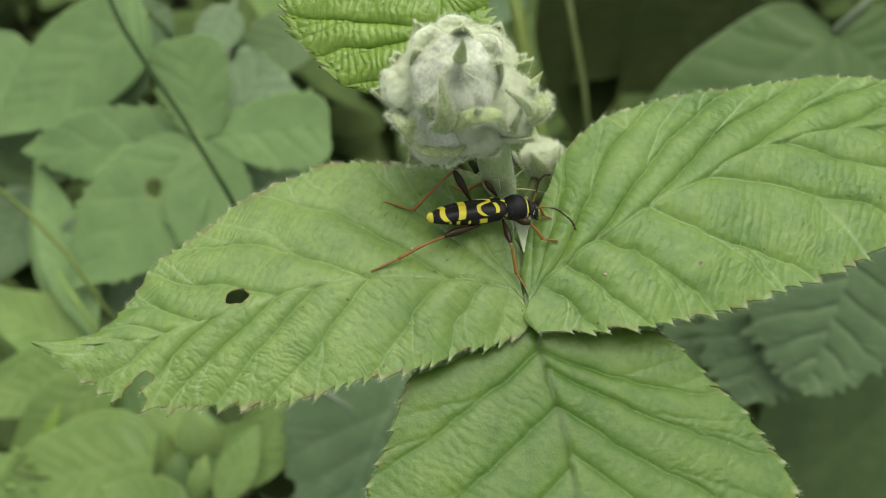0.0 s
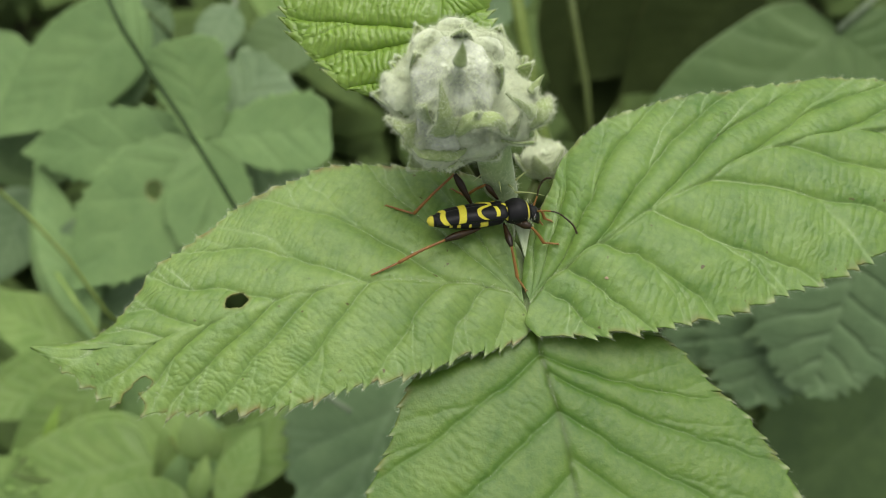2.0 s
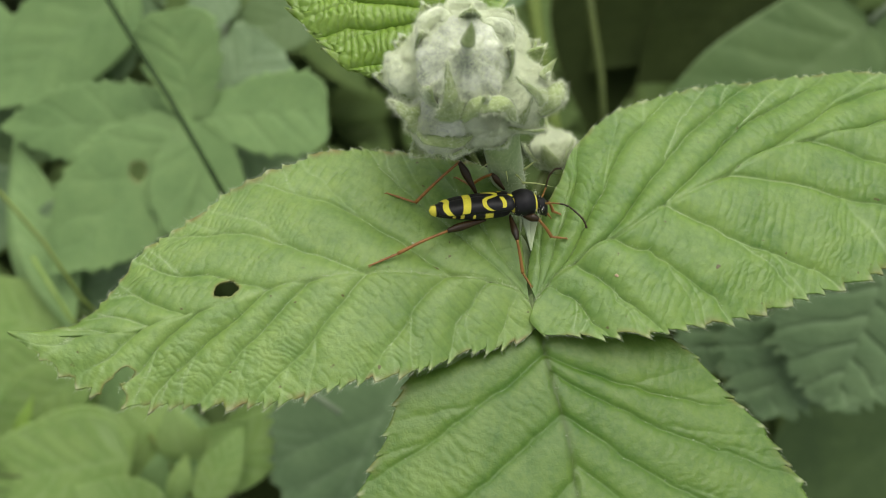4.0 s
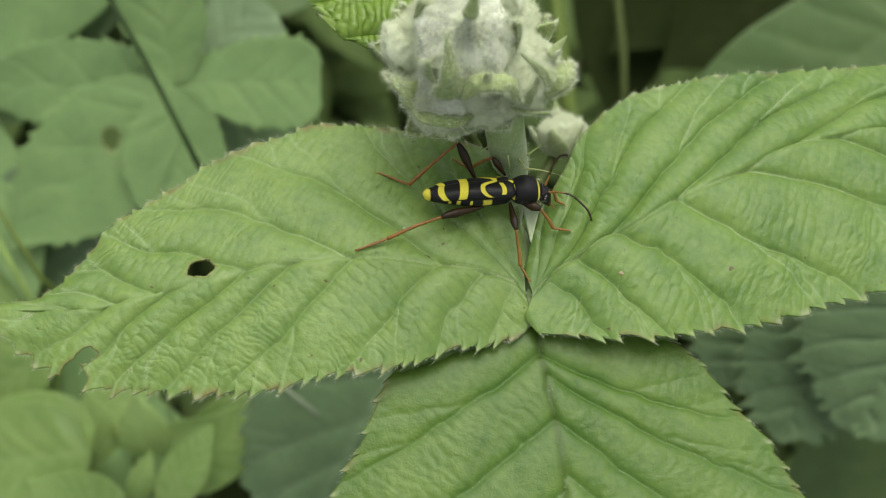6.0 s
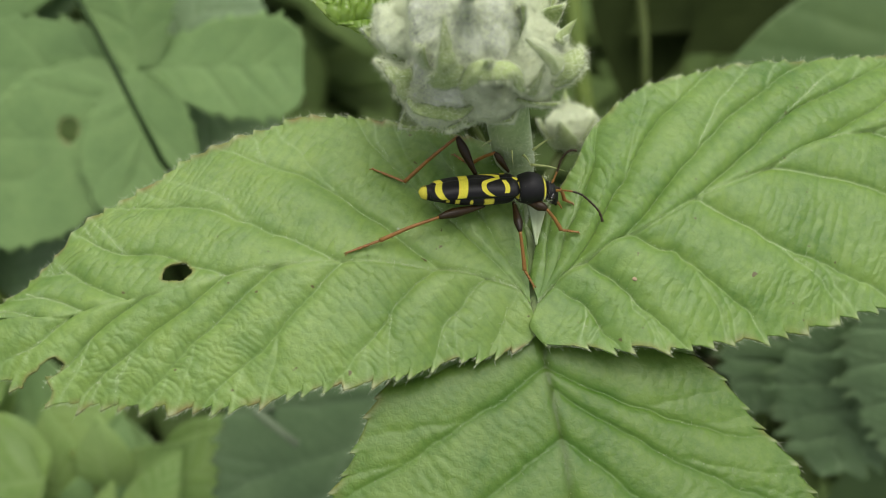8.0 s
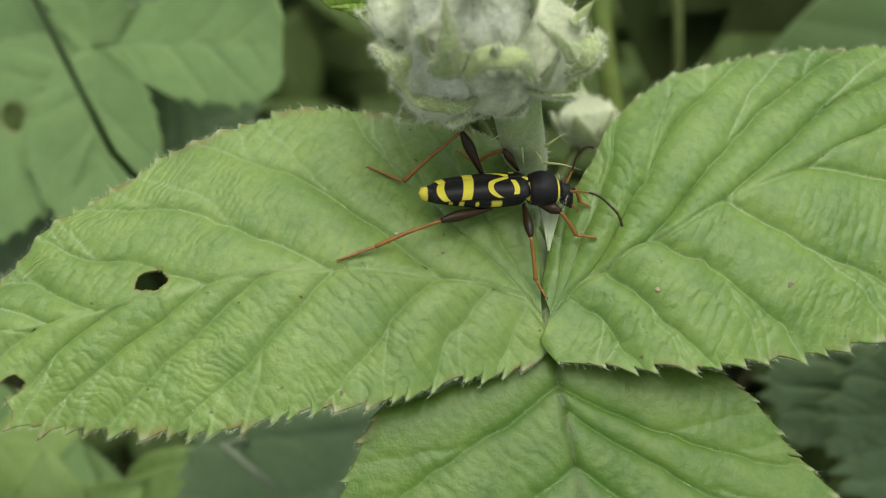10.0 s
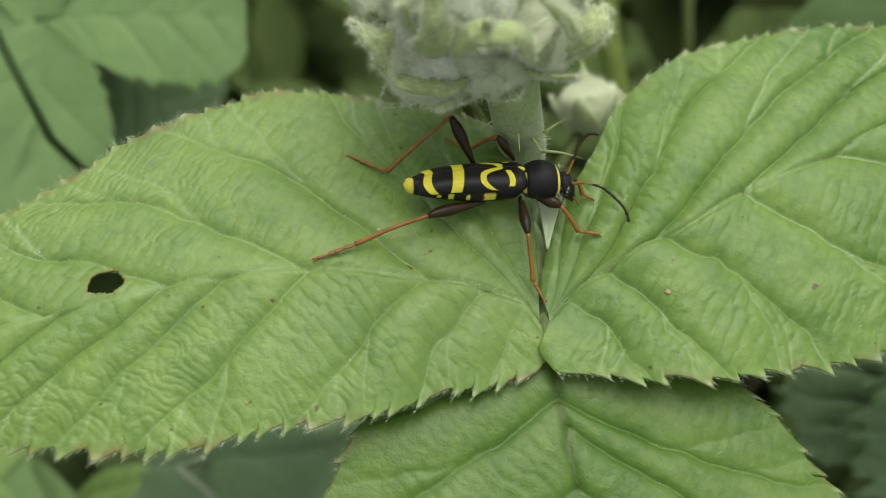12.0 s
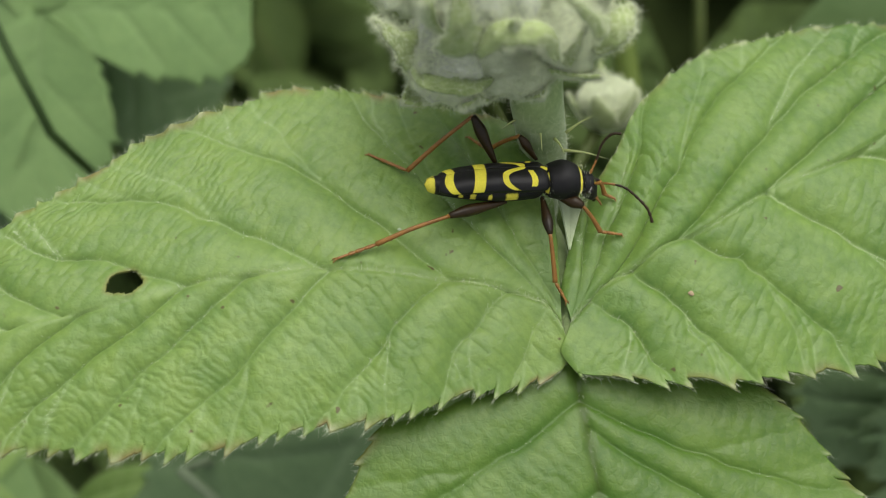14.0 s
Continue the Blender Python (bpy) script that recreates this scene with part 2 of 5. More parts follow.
PINK = plain_material("pinkish_crumb", (0.26, 0.19, 0.10), (0.38, 0.29, 0.18), 900, 0.7, 0.3, 0.02)
FEMUR = plain_material("dark_femur", (0.010, 0.006, 0.0015), (0.036, 0.019, 0.004), 1500, 0.4, 0.3, 0.012)
RUST = plain_material("rust_leg", (0.17, 0.075, 0.010), (0.31, 0.140, 0.026), 1500, 0.4, 0.5, 0.012)


# ---- mesh helpers ----
def rough_field(x, y, seed=0):
    """Smooth random values from -1 to 1 over a plane, one unit a lump."""
    grid = np.random.default_rng(seed).uniform(-1, 1, (64, 64))
    i, j = np.floor(x).astype(int), np.floor(y).astype(int)
    f, g = x - i, y - j
    f, g = f * f * (3 - 2 * f), g * g * (3 - 2 * g)
    at = lambda p, q: grid[p % 64, q % 64]
    return (at(i, j) * (1 - f) + at(i + 1, j) * f) * (1 - g) + (at(i, j + 1) * (1 - f) + at(i + 1, j + 1) * f) * g


def mesh_object(name, verts, faces, mat, parent=None, attrs=None, smooth=True, label="", kind=""):
    me = bpy.data.meshes.new(name)
    me.from_pydata([tuple(v) for v in verts], [], faces)
    me.materials.append(mat)
    if smooth:
        me.shade_smooth()
    for key, vals in (attrs or {}).items():
        a = me.attributes.new(key, "FLOAT", "POINT")
        a.data.foreach_set("value", np.asarray(vals, dtype=np.float32))
    ob = new(name, me)
    if parent:
        ob.parent = parent
    return tagged(ob, label, kind=kind)


def grid_faces(nu, nv, wrap=False):
    faces = []
    for i in range(nu - 1):
        for j in range(nv if wrap else nv - 1):
            k = (j + 1) % nv
            faces.append((i * nv + j, i * nv + k, (i + 1) * nv + k, (i + 1) * nv + j))
    return faces


def frame_of(points):
    """Sideways and upward directions along a bent line."""
    p = np.array(points, float)
    t = np.gradient(p, axis=0)
    t /= np.linalg.norm(t, axis=1)[:, None] + 1e-12
    ref = np.array([0.31, 0.17, 0.93])
    s = np.cross(t, ref)
    s /= np.linalg.norm(s, axis=1)[:, None] + 1e-12
    return p, t, s, np.cross(s, t)


def curve_points(ctrl, n):
    """n points on a smooth line through the control points."""
    c = np.array(ctrl, float)
    k = np.concatenate([[0], np.cumsum(np.linalg.norm(np.diff(c, axis=0), axis=1))])
    k /= k[-1]
    u = np.linspace(0, 1, n)
    return np.stack([table(list(zip(k, c[:, i])), u) for i in range(3)], 1)


def tube_data(ctrl, radii, n=14, seg=10, flat=1.0):
    """A tapered round bar along a line, closed at both ends; radii are spread along it."""
    p, t, s, w = frame_of(curve_points(ctrl, n))
    r = table(list(zip(np.linspace(0, 1, len(radii)), radii)), np.linspace(0, 1, n))
    a = np.linspace(0, 2 * np.pi, seg, endpoint=False)
    ring = (np.cos(a)[None, :, None] * s[:, None] + flat * np.sin(a)[None, :, None] * w[:, None]) * r[:, None, None] + p[:, None]
    verts = [*ring.reshape(-1, 3), p[0], p[-1]]
    faces = grid_faces(n, seg, True)
    c0, c1, last = n * seg, n * seg + 1, (n - 1) * seg
    faces += [(c0, (j + 1) % seg, j) for j in range(seg)] + [(c1, last + j, last + (j + 1) % seg) for j in range(seg)]
    return np.array(verts), faces


def tube(name, ctrl, radii, mat, parent=None, n=14, seg=10, flat=1.0, label="", kind=""):
    v, f = tube_data(ctrl, radii, n, seg, flat)
    return mesh_object(name, v * MM, f, mat, parent, label=label, kind=kind)


def hairs(name, roots, ways, lengths, thick, mat, parent, seed=1):
    """Many fine three-sided hairs, one mesh."""
    rng = np.random.default_rng(seed)
    n = len(roots)
    ways = ways / (np.linalg.norm(ways, axis=1)[:, None] + 1e-12)
    side = np.cross(ways, rng.normal(size=(n, 3)))
    side /= np.linalg.norm(side, axis=1)[:, None] + 1e-12
    other = np.cross(ways, side)
    bend = rng.normal(size=(n, 3)) * 0.25
    verts = np.empty((n, 7, 3))
    for k, (c, s) in enumerate(((1, 0), (-0.5, 0.87), (-0.5, -0.87))):
        verts[:, k] = roots + thick * (c * side + s * other)
        verts[:, 3 + k] = roots + (ways + bend * 0.35) * lengths[:, None] * 0.55 + 0.7 * thick * (c * side + s * other)
    verts[:, 6] = roots + (ways + bend) * lengths[:, None]
    one = [(0, 1, 4, 3), (1, 2, 5, 4), (2, 0, 3, 5), (3, 4, 6), (4, 5, 6), (5, 3, 6)]
    faces = [tuple(7 * i + k for k in f) for i in range(n) for f in one]
    return mesh_object(name, verts.reshape(-1, 3) * MM, faces, mat, parent, kind="stuff")


def down_hairs(name, roots, ways, lengths, thick, mat, parent, seed=1):
    """Dense short down: straight three-sided points, one mesh."""
    rng = np.random.default_rng(seed)
    n = len(roots)
    ways = ways / (np.linalg.norm(ways, axis=1)[:, None] + 1e-12)
    side = np.cross(ways, rng.normal(size=(n, 3)))
    side /= np.linalg.norm(side, axis=1)[:, None] + 1e-12
    other = np.cross(ways, side)
    verts = np.empty((n, 4, 3))
    for k, (c, s) in enumerate(((1, 0), (-0.5, 0.87), (-0.5, -0.87))):
        verts[:, k] = roots + thick * (c * side + s * other)
    verts[:, 3] = roots + ways * lengths[:, None]
    faces = [(4 * i + j, 4 * i + (j + 1) % 3, 4 * i + 3) for i in range(n) for j in range(3)]
    return mesh_object(name, verts.reshape(-1, 3) * MM, faces, mat, parent, kind="stuff")


def blade(name, base, tip, up, plus, minus, mid, mat, parent, nu=120, nv=49, veins=None, cots=((0.8, 0.4), (0.8, 0.4)), gap=0.105, bulge=0.35, wrinkle=0.05, ladder=1.0, loose=1.0, midrib_mm=0.3, valley=0.38, crease=0.13, sway_share=1.0,
          tooth=0.7, tooth_minus=None, pitch=2.4, funnel=0.0, heel=(0.0, 0.0), fold=0.05, droop=0.0, rim=0.0, arch=0.0, wave=0.3, holes=(), thick=0.22, seed=0, label="", fuzz=0, scorch=0.5):
    """A leaf blade from base to tip (mm). plus and minus are the margins and mid the midrib, as offsets in mm along the blade.
    Side veins lie in grooves, the fields between them bulge and are cross-wrinkled, and the margin is toothed."""
    rng = np.random.default_rng(seed)
    base, tip, up = (np.array(a, float) for a in (base, tip, up))
    length = np.linalg.norm(tip - base)
    e = (tip - base) / length
    n = np.cross(up, e)
    n /= np.linalg.norm(n)
    h = np.cross(e, n)
    u1 = np.linspace(0, 1, nu) ** 1.15
    v1 = np.linspace(-1, 1, nv)
    v1 = np.sign(v1) * np.abs(v1) ** 0.92
    m1, p1, q1 = table(mid, u1), table(plus, u1), table(minus, u1)
    p1, q1 = np.maximum(p1, m1 + 0.02), np.minimum(q1, m1 - 0.02)
    u, v = np.meshgrid(u1, v1, indexing="ij")
    a = np.abs(v)
    width = np.where(v > 0, (p1 - m1)[:, None], (m1 - q1)[:, None])
    side = v * width
    off = m1[:, None] + side
    along = u * length - np.where(v > 0, heel[0], heel[1]) * a * np.exp(-((u / 0.035) ** 2))
    tips = np.zeros_like(u)
    # teeth, by the way along the margin
    for sgn, edge, reach in ((1, p1, tooth), (-1, q1, tooth if tooth_minus is None else tooth_minus)):
        run = np.concatenate([[0], np.cumsum(np.hypot(np.diff(u1 * length), np.diff(edge)))])
        ph = run / pitch + 0.22 * np.sin(run * 0.7 + seed) + 0.1 * np.sin(run * 1.9 + 2 * seed)
        fr = ph % 1.0
        size = 0.75 + 0.5 * rng.random(int(ph.max()) + 3)[np.floor(ph).astype(int) + 1]
        saw = np.where(fr < 0.8, (fr / 0.8) ** 1.5, (1 - fr) / 0.2) * size + 0.22 * ((ph * 2.0 + 0.4) % 1.0)
        win = np.clip((a - 0.84) / 0.16, 0, 1) ** 2 * (np.sign(v) == sgn) * np.clip(width / 4, 0, 1)
        off = off + sgn * reach * saw[:, None] * win
        along = along + 0.55 * reach * saw[:, None] * win
        tips = np.maximum(tips, np.clip((np.minimum(fr / 0.8, (1 - fr) / 0.2) - 0.8) / 0.15, 0, 1)[:, None] * np.clip((a - 0.968) / 0.02, 0, 1) * (np.sign(v) == sgn) * np.clip(width / 4, 0, 1))
    # veins: each leaves the midrib at its own place, bows, and ends at its own place on the margin
    r = np.abs(side)
    flow = np.clip((along / length), -0.05, 1.05)
    av = np.abs(v1)
    phase, strip, down, fork_a, fork_b = (np.zeros_like(u) for _ in range(5))
    for sgn, k in ((1, 0), (-1, 1)):
        cols = np.nonzero(np.sign(v1) == sgn)[0] if sgn > 0 else np.nonzero(v1 <= 0)[0]
        wid = np.abs((p1 if sgn > 0 else q1) - m1)
        if veins:
            own_veins = list(veins[k])
        else:
            starts = np.arange(0.04 + 0.5 * gap * k, 0.95, gap)
            own_veins = [(o, min(0.99, o + (cots[k][0] + cots[k][1] * o) * np.interp(o, u1, wid) / length), 0.01) for o in starts]
        first, last = own_veins[0], own_veins[-1]
        own_veins = [(first[0] - 0.06, first[1] - 0.12, 0.0), *own_veins, (last[0] + 0.12, last[1] + 0.1, 0.0), (last[0] + 0.3, last[1] + 0.3, 0.0)]
        starts, ends, bows = np.array(own_veins).T
        way = starts[:, None] + (ends - starts)[:, None] * av[None, cols] + 4 * bows[:, None] * (av * (1 - av))[None, cols]
        way = np.maximum.accumulate(way + 0.002 * np.arange(len(way))[:, None], axis=0)
        sway = sway_share * 0.012 * rough_field(along / 5 + 9 * sgn, r / 4, seed + 4) + 0.005 * rough_field(along / 1.8, r / 1.8 + 3 * sgn, seed + 9)
        lean = (ends - starts) * length / np.maximum(np.interp((starts + ends) / 2, u1, wid), 1.5)
        n_v = len(own_veins)
        st, rc = rng.uniform(0.3, 0.55, n_v), rng.uniform(0.4, 0.62, n_v)
        st2, rc2 = rng.uniform(0.62, 0.8, n_v), rng.uniform(0.22, 0.36, n_v)
        for c, j in enumerate(cols):
            f = flow[:, j] + sway[:, j] * min(1.0, 4 * av[j])
            ph = np.interp(f, way[:, c], np.arange(n_v))
            at = np.clip(np.floor(ph).astype(int), 0, n_v - 2)
            cot = 0.5 * (lean[at] + lean[at + 1])
            phase[:, j] = ph
            strip[:, j] = (way[at + 1, c] - way[at, c]) * length / np.sqrt(1 + cot**2)
            down[:, j] = (along[:, j] * cot + r[:, j]) / np.sqrt(1 + cot**2)
            fork_a[:, j] = np.where(av[j] > st[at], 1 - rc[at] * np.clip((av[j] - st[at]) / (1 - st[at]), 0, 1) ** 0.85, 9)
            fork_b[:, j] = np.where(av[j] > st2[at], 1 - rc2[at] * np.clip((av[j] - st2[at]) / (1 - st2[at]), 0, 1) ** 0.85, 9)
    phase = phase + 20
    cell = np.floor(phase)
    s = phase - cell
    strip = np.clip(strip, 0.3, 9)
    main = np.minimum(s, 1 - s) * strip
    twig = np.minimum(np.abs(s - fork_a), np.abs(s - fork_b)) * strip
    strength = np.clip(0.8 + 0.5 * rough_field(along / 5, r / 5, seed + 6), 0.35, 1.2)
    young = np.clip(np.hypot(along, r) / 5, 0.25, 1) * strength
    groove = np.maximum(np.exp(-((main / 0.13) ** 2)) * np.clip(1.2 - 0.6 * a, 0, 1), 0.6 * np.exp(-((twig / 0.13) ** 2))) * young
    near = np.minimum(main, 0.2 + twig * 1.1)
    swell = 0.4 * (4 * s * (1 - s)) ** 0.8 + 0.6 * (1 - np.exp(-near / valley))
    rand = rng.random(64)
    turn = rand[(cell.astype(int) + 17 * (v > 0)) % 64]
    # the ladder of fine cross veins between the side veins
    late = (s > 0.35 + 0.3 * turn) * 0.5 * (loose > 0.5)
    step = down / (1.15 * ladder) + 7 * turn + late + loose * (0.9 * rough_field(down / 2.0, 2.5 * s + 7 * cell, seed + 2) + 0.6 * rough_field(down / 0.9, s * strip / 0.9 + 7 * cell, seed + 7)) + 0.3 * s
    rung = step % 1.0
    cross = 1.5 * (4 * rung * (1 - rung)) ** 0.6 - 1.0 + loose * (0.4 * rough_field(down / (0.4 * ladder) + 13 * turn, s * strip / 0.45 + 5 * cell, seed) + 0.3 * rough_field(down / 0.25, s * strip / 0.28, seed + 1))
    # thin cross veins that net the fields
    third = down / 1.25 + 11 * turn + 0.4 * rough_field(down / 2.5, 1.5 * s + 3 * cell, seed + 20) + 0.15 * rough_field(down / 0.8, s * strip + 3 * cell, seed + 21) + 0.5 * (s > 0.3 + 0.4 * turn) + 0.3 * s
    net = np.minimum(third % 1.0, 1 - third % 1.0) * 1.25
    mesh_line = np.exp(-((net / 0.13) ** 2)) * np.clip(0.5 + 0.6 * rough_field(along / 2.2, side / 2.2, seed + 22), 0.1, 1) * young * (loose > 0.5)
    patch = 0.1 + np.clip(flow * 2.4 - 0.1, 0, 1) * np.clip(1.6 * a, 0, 1) * (0.15 + 0.7 * np.exp(-main / 1.1) + 0.5 * rough_field(along / 4, side / 3, seed + 3)) if loose > 0.5 else 0.9 + 0.2 * rough_field(along / 4, side / 3, seed + 3)
    rib = np.exp(-((side / midrib_mm) ** 2)) * np.clip(1.1 - u, 0, 1)
    fade = np.clip((1 - u) / 0.12, 0, 1) * np.clip(width / 6, 0.04, 1) * np.clip(np.hypot(along, r) / 7, 0.2, 1) * np.clip(strip / 3.6, 0.15, 1)
    z = bulge * (swell - 0.8) * fade * (1 - 0.5 * a**4) - crease * np.exp(-((main / 0.2) ** 2)) * young * np.clip(2 * bulge, 0, 1) * (1 - 0.6 * a) * np.clip(width / 5, 0.05, 1) - 0.42 * np.clip((1 - u) / 0.12, 0, 1) * bulge * rib * np.clip(width / 6, 0.05, 1)
    z = z + wrinkle * np.clip(width / 11, 0.3, 1) * cross * swell ** 0.5 * np.clip(strip / 3, 0.2, 1) * np.clip(patch, 0.1, 1) * np.clip(6 * a, 0, 1)
    z = z + bulge * fade * (0.13 * (1 - np.exp(-net / 0.3)) * (loose > 0.5) - 0.08 * mesh_line) * np.clip(0.6 + 0.7 * rough_field(along / 5, side / 4, seed + 23), 0.1, 1.2)
    z = z + 0.12 * bulge * rough_field(along / 2.6, side / 2.6, seed + 12) + 0.06 * bulge * rough_field(along / 0.7, side / 0.7, seed + 13)
    z = z + fold * np.abs(side) - rim * a**4 - droop * u**2 * length + arch * np.sin(np.pi * u) + wave * np.sin(0.17 * along + 1.3 * np.sign(v) + seed) * a**2
    z = z - funnel * np.exp(-((np.hypot(along, off) / 8.5) ** 2))
    pts = base + along[..., None] * e + off[..., None] * n + z[..., None] * h
    vein = groove * (1 - rib)
    burnt = np.clip((a - 0.935) / 0.06, 0, 1) ** 2 * np.clip(0.35 + 0.5 * np.sin(0.8 * along + 2 * seed) * np.sign(v) + 1.1 * rough_field(along / 1.1, side / 1.1, seed + 31), 0, 1.3) * scorch
    keep = np.ones((nu - 1, nv - 1), bool)
    for hu, ho, ra, rb, tilt in holes:
        x, y = along - hu * length, off - ho
        x, y = x * math.cos(tilt) + y * math.sin(tilt), -x * math.sin(tilt) + y * math.cos(tilt)
        ang = np.arctan2(y / rb, x / ra)
        rr = np.hypot(x / ra, y / rb) / (1 + 0.06 * np.sin(3 * ang + 1) + 0.05 * np.sin(5 * ang))
        burnt = np.maximum(burnt, np.clip(1.28 - rr, 0, 0.28) * 1.5)
        keep &= (rr[:-1, :-1] + rr[1:, 1:] + rr[1:, :-1] + rr[:-1, 1:]) / 4 > 1
    faces = [f for f, k in zip(grid_faces(nu, nv), keep.ravel()) if k]
    ob = mesh_object(name, pts.reshape(-1, 3) * MM, faces, mat, parent,
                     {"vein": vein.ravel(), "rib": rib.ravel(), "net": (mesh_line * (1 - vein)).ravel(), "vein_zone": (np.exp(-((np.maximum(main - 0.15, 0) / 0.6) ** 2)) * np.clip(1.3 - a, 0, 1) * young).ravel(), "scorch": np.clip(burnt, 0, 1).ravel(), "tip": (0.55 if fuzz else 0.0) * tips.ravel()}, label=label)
    sol = ob.modifiers.new("thickness", "SOLIDIFY")
    sol.thickness, sol.offset = thick * MM, 0
    if fuzz:
        i = rng.integers(2, int(nu * 0.95), fuzz)
        j = np.where(rng.random(fuzz) < 0.5, 0, nv - 1)
        whole = keep[np.minimum(i, nu - 2), np.minimum(j, nv - 2)]
        i, j = i[whole], j[whole]
        inner = np.where(j == 0, 2, nv - 3)
        way = pts[i, j] - pts[i, inner]
        way /= np.linalg.norm(way, axis=1)[:, None]
        way = way + 0.5 * e + 0.45 * h * rng.random((len(i), 1)) + 0.3 * rng.normal(size=(len(i), 3))
        hairs("margin_hairs", pts[i, j], way, 0.25 + 0.45 * rng.random(len(i)), 0.009, WOOL, ob, seed)
        n2 = int(1.5 * fuzz)
        i, j = np.nonzero((np.maximum(groove, 0.8 * rib) > 0.45) & (a < 0.9) & (u < 0.9))
        pick = rng.integers(0, len(i), n2)
        i, j = i[pick], j[pick]
        hairs("surface_hairs", pts[i, j], h + 0.5 * rng.normal(size=(n2, 3)) + 0.4 * e, 0.25 + 0.4 * rng.random(n2), 0.010, WOOL, ob, seed + 5)
    return ob


def simple_profile(width, kind="ovate"):
    """Margins and midrib of a plain leaf of that full width."""
    w = width / 2
    shape = {"ovate": [(0, 0.05), (0.06, 0.55), (0.2, 0.92), (0.38, 1.0), (0.6, 0.82), (0.8, 0.45), (0.93, 0.14), (1, 0)],
             "lance": [(0, 0.05), (0.1, 0.4), (0.3, 0.88), (0.48, 1.0), (0.7, 0.75), (0.87, 0.35), (1, 0)],
             "lobe": [(0, 0.36), (0.2, 0.6), (0.45, 0.88), (0.7, 1.0), (0.86, 0.97), (0.95, 0.76), (1, 0.3)],
             "broad": [(0, 0.12), (0.08, 0.5), (0.22, 0.82), (0.4, 1.0), (0.55, 0.98), (0.7, 0.8), (0.84, 0.48), (0.94, 0.2), (1, 0.02)],
             "round": [(0, 0.1), (0.05, 0.7), (0.2, 1.0), (0.45, 1.05), (0.7, 0.85), (0.9, 0.42), (1, 0)]}[kind]
    return [(u, y * w) for u, y in shape], [(u, -y * w) for u, y in shape], [(0, 0), (0.5, 0.02 * w), (1, 0)]


def empty(name, at=(0, 0, 0)):
    ob = new(name)
    ob.location = Vector(at) * MM
    ob.empty_display_size = 0.005
    return ob


# ---- ground ----
def build_ground():
    rng = np.random.default_rng(3)
    k = np.concatenate([-np.geomspace(400, 0.25, 22), np.linspace(-0.22, 0.22, 45), np.geomspace(0.25, 400, 22)])
    x, y = np.meshgrid(k, k, indexing="ij")
    near = np.exp(-(x**2 + y**2) / 0.3)
    z = -0.245 + near * 0.008 * (np.sin(40 * x + 3) * np.sin(35 * y) + 0.6 * np.sin(90 * x + 50 * y)) + near * 0.002 * rng.normal(size=x.shape)
    ground = mesh_object("ground", np.stack([x, y, z], -1).reshape(-1, 3), grid_faces(len(k), len(k)), SOIL)
    tagged(ground, "dark damp woodland soil under the plants", "ground", kind="structure")
    verts, faces = [], []
    for _ in range(260):
        c = np.array([rng.uniform(-150, 150), rng.uniform(-60, 190), rng.uniform(-243, -232)])
        a, ln, wd = rng.uniform(0, 6.28), rng.uniform(10, 26), rng.uniform(4, 10)
        d, s, up = np.array([math.cos(a), math.sin(a), rng.normal() * 0.25]), np.array([-math.sin(a), math.cos(a), rng.normal() * 0.25]), np.array([0, 0, 1.0])
        o = len(verts)
        for i in range(6):
            w = wd * math.sin(math.pi * (0.06 + 0.88 * i / 5)) / 2
            for j in (-1, 0, 1):
                verts.append(c + d * ln * (i / 5 - 0.5) + s * w * j + up * (0.3 * abs(j) * w + 1.5 * math.sin(i + a)))
        faces += [tuple(o + k for k in f) for f in grid_faces(6, 3)]
    litter = mesh_object("leaf_litter", np.array(verts) * MM, faces, LITTER)
    litter.modifiers.new("thickness", "SOLIDIFY").thickness = 0.0002
    tagged(litter, "brown dry fallen leaves lying on the soil", "leaf litter", kind="stuff")


